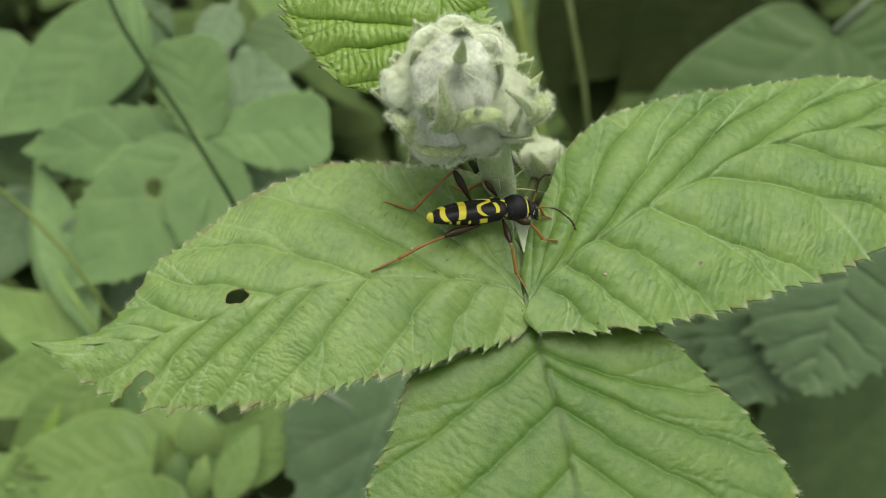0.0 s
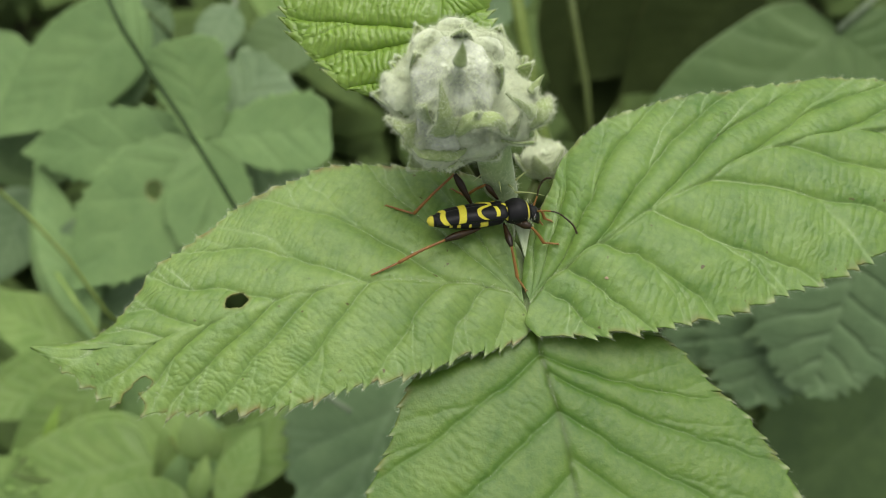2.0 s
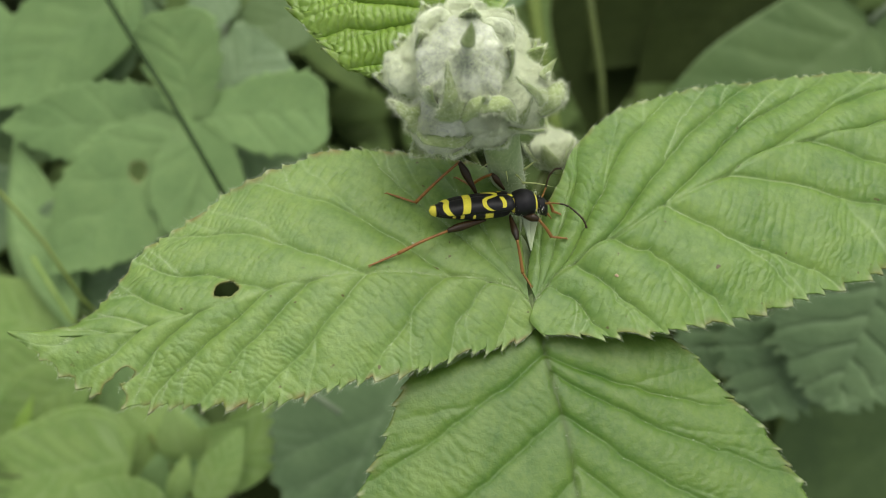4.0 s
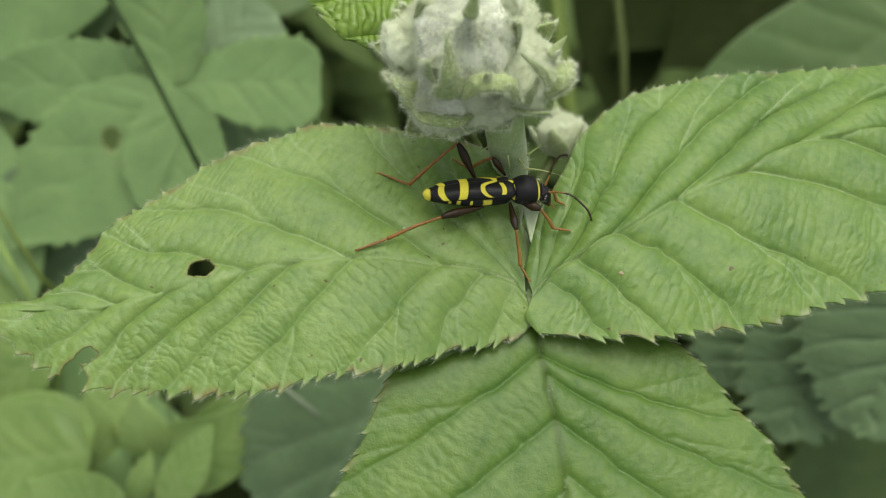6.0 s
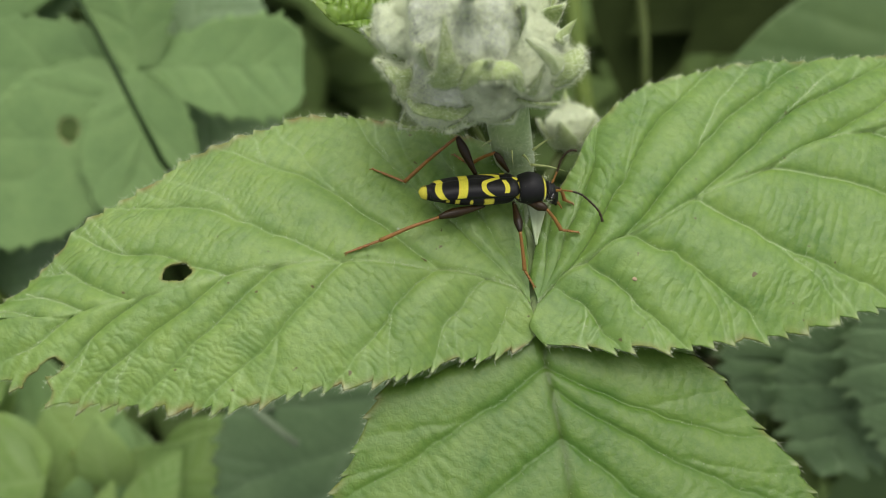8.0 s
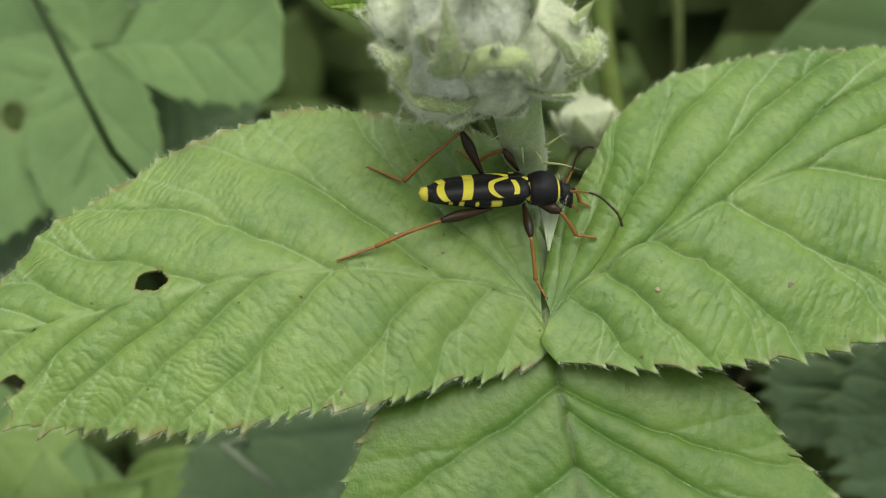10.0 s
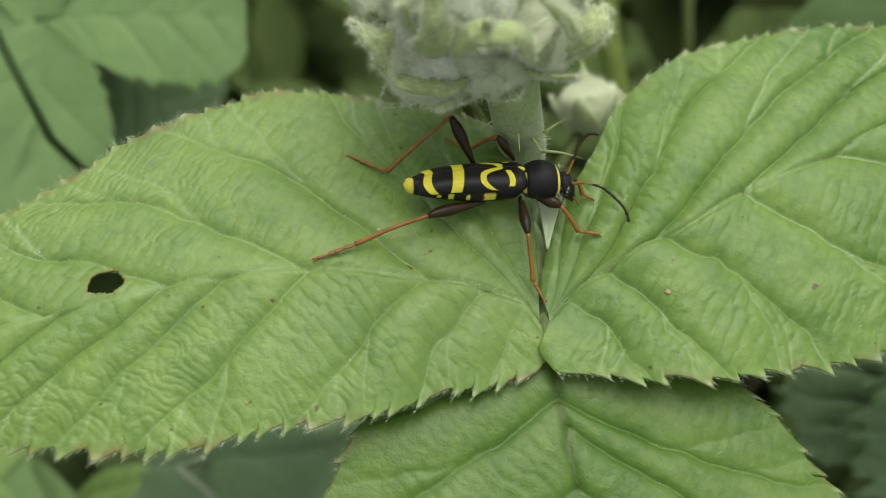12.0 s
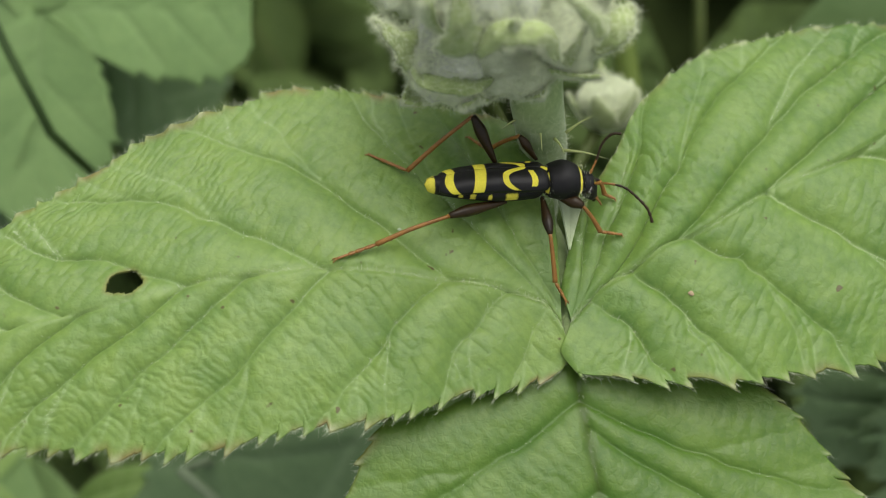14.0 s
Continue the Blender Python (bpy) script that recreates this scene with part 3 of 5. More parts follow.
# ---- the bramble shoot ----
def build_bramble():
    shoot = empty("bramble_shoot", (0, 0, 0))
    tagged(shoot, "bramble shoot with three green toothed leaflets and woolly flower buds", "bramble")
    up = (0, 0, 1)
    left = blade("leaflet", (-0.7, 1.5, 0.1), (-57.0, -9.3, 0.0), up,
          [(0, 2.3), (0.01, 3), (0.078, 4.6), (0.131, 5.0), (0.187, 6.2), (0.261, 7.2), (0.334, 7.6), (0.4, 8.3), (0.464, 9.2), (0.547, 9.3), (0.622, 9.0), (0.701, 8.8), (0.789, 8.3), (0.86, 5.9), (0.93, 3.0), (1, 0.0)],
          [(0, -10.3), (0.012, -13.9), (0.054, -17.6), (0.17, -19.5), (0.241, -20.6), (0.309, -21.2), (0.381, -21.2), (0.439, -19.8), (0.514, -18.2), (0.585, -15.9), (0.634, -13.5), (0.702, -10.8), (0.759, -8.6), (0.797, -5.1), (0.843, -1.9), (0.895, -0.3), (1, 0)],
          [(0, 0), (0.017, -1.7), (0.051, -2.5), (0.108, -3.25), (0.156, -3.5), (0.319, -4.4), (0.451, -3.75), (0.617, -1.45), (0.70, -0.3), (0.786, 0.9), (0.9, 0.9), (1, 0)],
          LEAF_WORN, shoot, ladder=0.62, nu=480, nv=221, veins=(((0.015, 0.075, 0.0), (0.066, 0.168, 0.012), (0.156, 0.325, 0.0), (0.308, 0.53, -0.005), (0.417, 0.64, 0.018), (0.50, 0.725, 0.028), (0.63, 0.79, 0.028), (0.74, 0.86, 0.02)), ((0.0, 0.16, 0.0), (0.01, 0.294, 0.015), (0.144, 0.533, 0.012), (0.32, 0.693, 0.034), (0.50, 0.768, 0.044), (0.66, 0.81, 0.03), (0.725, 0.845, 0.03), (0.80, 0.90, 0.02))), funnel=1.9, heel=(0.6, 0.0), bulge=0.55, wrinkle=0.12, valley=0.62, crease=0.03, tooth=0.95, tooth_minus=0.42, pitch=2.1, fold=-0.08, rim=0.5, wave=0.35, seed=3, fuzz=1800, scorch=0.5,
          holes=[(0.592, -3.4, 1.4, 1.0, 0.35), (0.787, 5.7, 1.2, 0.7, 0.5), (0.806, 7.7, 1.25, 1.6, 0.3)], label="green toothed leaflet with a chewed hole and a browned notch")
    right = blade("leaflet", (0.0, 2.0, 0.1), (66.0, 32.0, 0.0), up,
          [(0, 2.6), (0.0185, 5.2), (0.052, 8.9), (0.109, 12.9), (0.157, 16.8), (0.215, 19.1), (0.271, 20.2), (0.353, 20.2), (0.419, 19.7), (0.543, 18.2), (0.654, 17.1), (0.793, 13.2), (0.9, 7.8), (1, 0)],
          [(0, -2.0), (0.008, -4.0), (0.039, -5.1), (0.074, -6.4), (0.113, -7.0), (0.153, -8.0), (0.211, -8.3), (0.271, -9.0), (0.344, -9.2), (0.4, -9.0), (0.465, -9.1), (0.531, -9.1), (0.615, -8.0), (0.72, -6.3), (0.85, -3.4), (1, 0)],
          [(0, 0), (0.02, 1.0), (0.05, 2.2), (0.082, 2.75), (0.132, 4.0), (0.167, 4.25), (0.25, 6.0), (0.364, 7.4), (0.467, 9.1), (0.572, 9.0), (0.735, 6.7), (0.9, 2.8), (1, 0)],
          LEAF, shoot, ladder=0.62, nu=460, nv=221, veins=(((-0.01, 0.065, 0.0), (0.0, 0.172, -0.015), (0.04, 0.35, -0.02), (0.125, 0.50, 0.02), (0.24, 0.63, 0.045), (0.45, 0.79, 0.018), (0.62, 0.90, 0.02), (0.77, 0.96, 0.01)), ((0.02, 0.082, 0.0), (0.078, 0.16, -0.006), (0.148, 0.275, 0.0), (0.25, 0.47, -0.012), (0.365, 0.70, 0.018), (0.53, 0.83, 0.02), (0.70, 0.93, 0.01))), funnel=1.9, heel=(0.0, 1.6), bulge=0.72, wrinkle=0.09, valley=0.62, crease=0.04, tooth=0.42, tooth_minus=0.9, pitch=2.5, fold=-0.045, rim=0.5, wave=0.3, seed=8, fuzz=1500,
          holes=[], scorch=0.3, label="broad green toothed leaflet with a tiny brown fleck")
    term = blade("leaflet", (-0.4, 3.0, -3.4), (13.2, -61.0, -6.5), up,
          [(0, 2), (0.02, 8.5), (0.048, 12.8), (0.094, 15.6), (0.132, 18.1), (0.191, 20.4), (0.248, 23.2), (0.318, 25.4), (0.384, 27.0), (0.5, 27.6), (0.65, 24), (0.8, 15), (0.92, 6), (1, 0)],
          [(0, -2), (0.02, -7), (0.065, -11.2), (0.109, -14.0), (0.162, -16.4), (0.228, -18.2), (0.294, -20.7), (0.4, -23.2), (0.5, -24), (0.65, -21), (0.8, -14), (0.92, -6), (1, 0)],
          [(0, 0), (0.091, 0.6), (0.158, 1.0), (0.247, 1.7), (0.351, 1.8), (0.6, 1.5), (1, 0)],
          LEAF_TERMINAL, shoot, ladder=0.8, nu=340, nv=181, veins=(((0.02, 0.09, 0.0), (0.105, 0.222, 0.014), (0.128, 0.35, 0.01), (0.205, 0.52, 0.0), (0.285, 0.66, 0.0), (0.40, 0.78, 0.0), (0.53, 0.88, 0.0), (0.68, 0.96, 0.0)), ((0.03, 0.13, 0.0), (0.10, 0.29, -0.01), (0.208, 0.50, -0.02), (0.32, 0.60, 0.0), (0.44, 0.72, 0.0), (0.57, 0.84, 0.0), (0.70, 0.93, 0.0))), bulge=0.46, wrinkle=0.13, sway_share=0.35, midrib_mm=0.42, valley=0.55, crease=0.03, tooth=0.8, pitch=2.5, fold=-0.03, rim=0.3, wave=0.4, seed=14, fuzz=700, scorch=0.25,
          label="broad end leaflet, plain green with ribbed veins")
    blade("leaflet", (-12.9, 25.6, 2.2), (-14.0, 64.0, 7.0), (-0.1, -0.1, 0.98),
          [(0, 1.6), (0.02, 4.0), (0.03, 5.8), (0.056, 9.3), (0.085, 12.2), (0.137, 14.0), (0.2, 16.6), (0.272, 19.0), (0.336, 20.2), (0.42, 20.6), (0.6, 17.0), (0.8, 10), (0.93, 4), (1, 0)],
          [(0, -2), (0.1, -4.0), (0.3, -5.2), (0.5, -5.4), (0.7, -4.5), (0.9, -2), (1, 0)],
          [(0, 0), (0.5, 0.3), (1, 0)], LEAF_YOUNG, shoot, nu=300, nv=201, veins=(((0.03, 0.02, 0.0), (0.13, 0.085, 0.0), (0.265, 0.185, 0.0), (0.30, 0.34, -0.012), (0.43, 0.53, 0.0), (0.58, 0.70, 0.0), (0.73, 0.86, 0.0)), ((0.03, 0.1, 0.0), (0.16, 0.25, 0.0), (0.29, 0.40, 0.0), (0.42, 0.55, 0.0), (0.6, 0.75, 0.0))), bulge=1.2, wrinkle=0.40, ladder=0.8, loose=0.38,
          tooth=1.5, pitch=2.6, fold=0.02, rim=0.8, wave=0.3, seed=21, fuzz=300, scorch=0.1, label="bright young leaflet, deeply quilted and toothed")
    tube("petiole", [(0.2, -0.9, -3.1), (0.1, 2.0, -3.1), (-0.6, 5.0, -3.3), (-1.8, 10.0, -5.0), (-3.0, 15.5, -14.0)], [0.6, 0.75, 0.8, 0.9, 1.1], STALK, shoot, 18, 10)
    tube("petiole", [(0.0, 2.4, -2.9), (-0.2, 2.8, -3.4), (-0.3, 2.4, -3.7), (0.0, 0.5, -4.0)], [0.8, 0.7, 0.6, 0.4], STALK, shoot, 14, 8)
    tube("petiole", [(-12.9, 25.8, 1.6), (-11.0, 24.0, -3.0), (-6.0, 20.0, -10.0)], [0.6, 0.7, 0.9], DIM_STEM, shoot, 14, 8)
    blade("stipule", (-1.5, 12.2, -0.9), (-1.0, 7.6, -0.7), (0.05, -0.3, 0.95), [(0, 1.1), (0.4, 0.7), (1, 0.02)], [(0, -1.1), (0.4, -0.6), (1, -0.02)], [(0, 0), (1, 0)], STIPULE, shoot, 24, 17, tooth=0, bulge=0.05, fold=0.3,
          wrinkle=0, wave=0.1, thick=0.18, seed=2, scorch=0, label="pale papery stipule between the leaflets")
    tube("stem", [(-7.0, 18.6, 11.0), (-6.0, 17.6, 6.0), (-4.6, 17.2, 1.0), (-3.8, 17.0, -5.0), (-3.0, 16.0, -16.0), (-2.0, 18.0, -60.0), (4.0, 25.0, -255.0)],
         [2.2, 1.75, 1.5, 1.5, 1.5, 1.8, 2.2], STALK, shoot, 40, 16, label="downy pale green flowering stem")
    stem_hairs(shoot)
    fleck(right, (8.98, 5.46), 0.26, PINK, "small pinkish brown fleck on the blade")
    fleck(left, (-14.67, 6.68), 0.17, STIPULE, "tiny white speck on the blade")
    for root, point in (((-5.0, 15.9, 3.0), (-4.6, 13.4, 4.1)), ((-3.6, 15.6, 2.4), (-2.7, 13.9, 3.2)), ((-6.3, 16.6, 3.4), (-8.0, 15.1, 3.5)), ((-2.6, 16.2, -0.4), (1.0, 16.0, -0.2)), ((-2.7, 17.0, 1.2), (-0.6, 18.4, 2.4))):
        mid_pt = tuple((a + b) / 2 + d for a, b, d in zip(root, point, (0.0, 0.1, 0.15)))
        tube("prickle", [root, mid_pt, point], [0.16, 0.07, 0.012], PRICKLE, shoot, 8, 7, label="straight yellowish prickle")
    # flower buds: centre, tip, radius, spin, share of bare grey felt
    for k, (c, tip, r, spin) in enumerate([
            ((-11.4, 20.2, 16.4), (-11.2, 16.4, 27.4), 4.8, 0.2), ((-4.9, 20.4, 12.2), (-1.5, 20.4, 17.6), 3.8, 1.1), ((-12.8, 17.6, 9.6), (-15.4, 14.0, 12.4), 3.7, 2.1),
            ((-16.4, 22.6, 10.8), (-18.6, 21.6, 16.0), 3.2, 0.6), ((-8.2, 26.2, 12.2), (-7.4, 26.6, 17.6), 3.9, 1.7), ((-13.4, 26.4, 11.8), (-14.6, 27.0, 17.0), 3.8, 0.4),
            ((-8.2, 17.8, 10.4), (-6.6, 14.2, 14.2), 3.1, 2.6)]):
        flower_bud(shoot, c, tip, r, spin, k)
    flower_bud(shoot, (2.9, 32.6, -19.1), (1.4, 35.4, -16.6), 2.7, 0.9, 9)
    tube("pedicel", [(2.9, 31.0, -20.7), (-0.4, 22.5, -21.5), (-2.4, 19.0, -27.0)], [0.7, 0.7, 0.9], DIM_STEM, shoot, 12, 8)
    for ctrl, wd, kind in (
            (((-11.6, 14.2, 14.9), (-12.1, 14.2, 18.3), (-12.6, 15.3, 20.4), (-13.1, 16.8, 22.0)), 3.6, "strap"),
            (((-10.9, 14.4, 15.0), (-9.1, 14.6, 18.0), (-6.6, 15.1, 17.7), (-5.1, 15.0, 14.9)), 1.7, "hood"),
            (((-2.1, 17.6, 15.7), (-3.7, 16.9, 18.1), (-5.1, 17.1, 19.3), (-5.8, 17.5, 19.5)), 1.7, "strap"),
            (((-2.6, 17.6, 12.9), (-1.6, 18.4, 14.5), (-0.9, 19.3, 14.9), (-0.3, 20.5, 14.9)), 2.4, "hood"),
            (((-4.5, 15.9, 13.1), (-4.0, 16.1, 15.5), (-3.6, 17.5, 16.8)), 1.1, "strap"),
            (((-14.9, 16.2, 10.8), (-16.6, 16.4, 11.9), (-17.8, 17.2, 11.8), (-18.9, 18.0, 11.5)), 3.2, "strap"),
            (((-15.2, 19.5, 11.3), (-17.1, 20.0, 13.1), (-18.3, 21.1, 13.7), (-19.6, 22.4, 13.7)), 3.4, "cap"),
            (((-15.7, 15.9, 10.1), (-13.8, 14.0, 10.9), (-11.1, 14.0, 10.9), (-9.2, 15.6, 10.6)), 1.3, "hood"),
            (((-16.3, 23.9, 15.6), (-15.7, 25.3, 16.9), (-14.3, 26.0, 17.3), (-13.0, 24.9, 17.3)), 1.5, "cap"),
            (((-9.7, 23.9, 17.5), (-8.7, 25.2, 17.6), (-7.2, 25.3, 17.2), (-6.4, 23.8, 15.9)), 1.6, "cap"),
            (((-13.9, 29.9, 13.1), (-12.1, 30.6, 13.5), (-10.2, 30.4, 13.4), (-9.1, 30.1, 12.2)), 1.6, "cap")):
        bract(shoot, ctrl, wd, kind)
    return shoot


def fleck(leaf, at, size, mat, label):
    """A low crumb that lies on a blade, set on the surface under it."""
    co = np.empty(len(leaf.data.vertices) * 3)
    leaf.data.vertices.foreach_get("co", co)
    co = co.reshape(-1, 3) / MM
    z = co[np.argmin(np.hypot(co[:, 0] - at[0], co[:, 1] - at[1])), 2]
    v, f = tube_data([(at[0] - size, at[1], z + 0.12), (at[0], at[1] + 0.1 * size, z + 0.16), (at[0] + size, at[1] + 0.3 * size, z + 0.12)], [0.3 * size, 0.95 * size, 0.35 * size], 8, 9, 0.35)
    mesh_object("fleck", v * MM, f, mat, leaf, label=label)


def stem_hairs(shoot):
    rng = np.random.default_rng(12)
    line = curve_points([(-7.0, 18.6, 11.0), (-6.0, 17.6, 6.0), (-4.6, 17.2, 1.0), (-3.8, 17.0, -5.0)], 60)
    a = rng.uniform(0, 6.28, 2600)
    k = rng.integers(0, 60, 2600)
    out = np.stack([np.cos(a), np.sin(a), np.zeros(2600)], 1)
    hairs("stem_down", line[k] + 1.55 * out, out + 0.3 * rng.normal(size=(2600, 3)), 0.4 + 0.6 * rng.random(2600), 0.013, WOOL, shoot, 4)


def axis_turn(c, tip):
    return np.array((Vector(tip) - Vector(c)).to_track_quat("Z", "Y").to_matrix())


def flower_bud(shoot, c, tip, r, spin, seed):
    """A closed woolly bud: a pleated, pointed globe wrapped in five sepals with free green tips."""
    rng = np.random.default_rng(seed + 40)
    m = axis_turn(c, tip)
    pointed = seed in (0, 1, 9)
    reach = np.linalg.norm(np.subtract(tip, c))
    reach = reach if pointed else min(reach, 1.2 * r)
    nt, ns = 44, 80
    t = np.linspace(0, 1, nt)
    rad = table([(0, 0.0), (0.06, 0.42), (0.2, 0.82), (0.4, 1.0), (0.58, 0.96), (0.72, 0.74), (0.82, 0.45), (0.89, 0.2), (0.94, 0.1), (0.98, 0.05), (1, 0.0)], t)
    zz = table([(0, -0.95 * r), (0.4, 0.0), (0.75, 0.66 * r), (0.88, 0.92 * r), (1, 0.75 * reach + 0.25 * r)], t)
    a = np.linspace(0, 2 * np.pi, ns, endpoint=False)
    pleat = 1 + np.clip(t[:, None] * 1.6 - 0.5, 0, 1) * (0.13 * np.abs(np.sin(2.5 * (a + spin))) ** 0.7 - 0.08 + 0.035 * np.sin(15 * a + spin + 0.6 * np.sin(4 * a)))
    lump = 1 + 0.07 * rough_field(a[None] * 3.18 + 0 * t[:, None], t[:, None] * 9 + 0 * a[None], seed) + 0.04 * rough_field(a[None] * 6.37 + 0 * t[:, None], t[:, None] * 18 + 0 * a[None], seed + 1) + 0.05 * np.sin(3 * a[None] + 7 * t[:, None] + seed) + 0.03 * np.sin(7 * a[None] - 11 * t[:, None])
    rr = r * rad[:, None] * pleat * lump
    loc = np.stack([rr * np.cos(a), rr * np.sin(a), np.repeat(zz[:, None], ns, 1)], -1)
    pts = loc @ m.T + np.array(c)
    bud = mesh_object("flower_bud", pts.reshape(-1, 3) * MM, grid_faces(nt, ns, True), FELT_GREY if seed in (0, 2) else FELT, shoot, label="closed pointed flower bud in whitish wool")
    for k in range(5):
        sepal(bud, np.array(c), m, r, reach, spin + k * 2 * np.pi / 5, rng, {0: 0.45, 2: 0.7, 6: 0.7}.get(seed, 0.6))
    n = int(330 * r * r) + 900
    i, j = rng.integers(2, nt - 2, n), rng.integers(0, ns, n)
    out = pts[i, j] - (np.array(c) + np.clip((loc[i, j, 2])[:, None], -r, r) * 0.4 * m[:, 2])
    out /= np.linalg.norm(out, axis=1)[:, None]
    hairs("wool", pts[i, j], out + 0.75 * rng.normal(size=(n, 3)), 0.35 + 0.8 * rng.random(n) ** 2, 0.010, WOOL, bud, seed)
    # silky down, combed towards the point
    n = int((350 if seed in (0, 2) else 900) * r * r)
    i, j = rng.integers(2, nt - 3, n), rng.integers(0, ns, n)
    up = pts[i + 1, j] - pts[i, j]
    up /= np.linalg.norm(up, axis=1)[:, None] + 1e-9
    out = pts[i, j] - np.array(c)
    out /= np.linalg.norm(out, axis=1)[:, None]
    down_hairs("down", pts[i, j], up + 0.35 * out + 0.35 * rng.normal(size=(n, 3)), 0.4 + 0.5 * rng.random(n), 0.022, WOOL, bud, seed + 60)
    if not pointed:
        return
    ahead = m[:, 2]
    foot = np.array(c) + ahead * (reach - 0.55 * r)
    point = np.array(c) + ahead * reach + 0.3 * r * np.array([0.0, 0.9, 0.42])
    v, f = tube_data([foot, foot * 0.4 + point * 0.6 + 0.1 * m[:, 0], point], [0.17 * r, 0.10 * r, 0.01], 12, 11)
    mesh_object("beak", v * MM, f, SEPAL, bud, label="green pointed tip of the bud")


def sepal(bud, c, m, r, reach, ang, rng, breadth):
    """One sepal, a felted shield that hugs the bud and ends in a free point."""
    nu, nv = 16, 9
    u, v = np.meshgrid(np.linspace(0, 1, nu), np.linspace(-1, 1, nv), indexing="ij")
    top = rng.uniform(0.1, 0.55)
    curl = rng.uniform(0.1, 0.9) if breadth > 0.5 else 0.05
    lat = -1.25 + (1.25 + top) * u
    wide = breadth * np.sin(np.pi * np.clip(0.14 + 0.86 * u, 0, 1)) ** 0.8 * (1 - 0.35 * u)
    rad = r * (1.045 + 0.05 * np.cos(v * 1.5) + curl * np.clip(u - 0.62, 0, 1) ** 1.4 * 1.6)
    lift = np.cos(lat)
    phi = ang + v * wide / np.maximum(lift, 0.35)
    loc = np.stack([rad * lift * np.cos(phi), rad * lift * np.sin(phi), rad * np.sin(lat) * 0.98 + (reach - r) * 0.35 * u**3], -1)
    pts = loc @ m.T + c
    ob = mesh_object("sepal", pts.reshape(-1, 3) * MM, grid_faces(nu, nv), SEPAL, bud, label="felted grey-green sepal with a pale rim")
    sol = ob.modifiers.new("thickness", "SOLIDIFY")
    sol.thickness, sol.offset = 0.28 * MM, 1
    n = 900
    i, j = rng.integers(0, nu, n), np.where(rng.random(n) < 0.7, rng.choice([0, nv - 1], n), rng.integers(0, nv, n))
    out = pts[i, j] - c
    out /= np.linalg.norm(out, axis=1)[:, None]
    hairs("rim_wool", pts[i, j], out + 0.8 * rng.normal(size=(n, 3)), 0.3 + 0.6 * rng.random(n), 0.010, WOOL, ob, int(ang * 100))
    k = 1800
    i, j = rng.integers(0, nu - 1, k), rng.integers(0, nv - 1, k)
    e, f = rng.random((k, 1)), rng.random((k, 1))
    spot = pts[i, j] * (1 - e) * (1 - f) + pts[i + 1, j] * e * (1 - f) + pts[i, j + 1] * (1 - e) * f + pts[i + 1, j + 1] * e * f
    way = spot - c
    way /= np.linalg.norm(way, axis=1)[:, None]
    down_hairs("felt", spot + 0.2 * way, way + 0.8 * m[:, 2] + 0.6 * rng.normal(size=(k, 3)), 0.3 + 0.4 * rng.random(k), 0.018, WOOL, ob, int(ang * 50))


def bract(shoot, ctrl, wd, kind):
    """A downy green strap that narrows to a point, or a short hood of even width, laid over the buds."""
    n, cols = 22, 9
    p = curve_points(ctrl, n)
    t = np.gradient(p, axis=0)
    t /= np.linalg.norm(t, axis=1)[:, None]
    s = np.cross(t, [0.05, -0.42, 0.9])
    s /= np.linalg.norm(s, axis=1)[:, None]
    w = np.cross(s, t)
    k = np.linspace(0, 1, n)
    shape = [(0, 0.9), (0.15, 1.0), (0.35, 0.55), (0.6, 0.34), (1, 0.03)] if kind == "strap" else [(0, 0.5), (0.2, 0.9), (0.5, 1.0), (0.8, 0.75), (1, 0.15)]
    half = wd / 2 * table(shape, k)
    rng = np.random.default_rng(int(abs(p[0, 0]) * 10))
    v = np.linspace(-1, 1, cols)
    edge = half[:, None] * v * (1 + 0.08 * rng.normal(size=(n, cols)))
    pts = p[:, None] + s[:, None] * edge[..., None] - w[:, None] * (0.45 * half[:, None] * v**2 + 0.08 * rng.normal(size=(n, cols)))[..., None]
    ob = mesh_object("bract", pts.reshape(-1, 3) * MM, grid_faces(n, cols), FELT if kind == "cap" else SEPAL, shoot, label={"strap": "narrow pointed downy green bract", "hood": "short curled downy green bract", "cap": "whitish woolly cap over a bud"}[kind])
    sol = ob.modifiers.new("thickness", "SOLIDIFY")
    sol.thickness, sol.offset = 0.3 * MM, 0
    m = 1500
    i, j = rng.integers(0, n, m), np.where(rng.random(m) < 0.7, rng.choice([0, cols - 1], m), rng.integers(0, cols, m))
    out = s[i] * np.sign(v[j])[:, None] + 0.4 * w[i] + 0.5 * t[i]
    hairs("wool", pts[i, j], out + 0.6 * rng.normal(size=(m, 3)), 0.25 + 0.6 * rng.random(m), 0.009, WOOL, ob, 3)
    m = int((900 if kind == "cap" else 220) * wd)
    i, j = rng.integers(0, n - 1, m), rng.integers(0, cols - 1, m)
    e, f = rng.random((m, 1)), rng.random((m, 1))
    spot = pts[i, j] * (1 - e) * (1 - f) + pts[i + 1, j] * e * (1 - f) + pts[i, j + 1] * (1 - e) * f + pts[i + 1, j + 1] * e * f
    down_hairs("down", spot + 0.15 * w[i], t[i] + 0.4 * w[i] + 0.4 * rng.normal(size=(m, 3)), 0.25 + 0.35 * rng.random(m), 0.014, WOOL, ob, 8)


# ---- the beetle ----
BEETLE = pose(-6.7 * MM, 11.2 * MM, 2.1 * MM, -36, 3, 14.0)


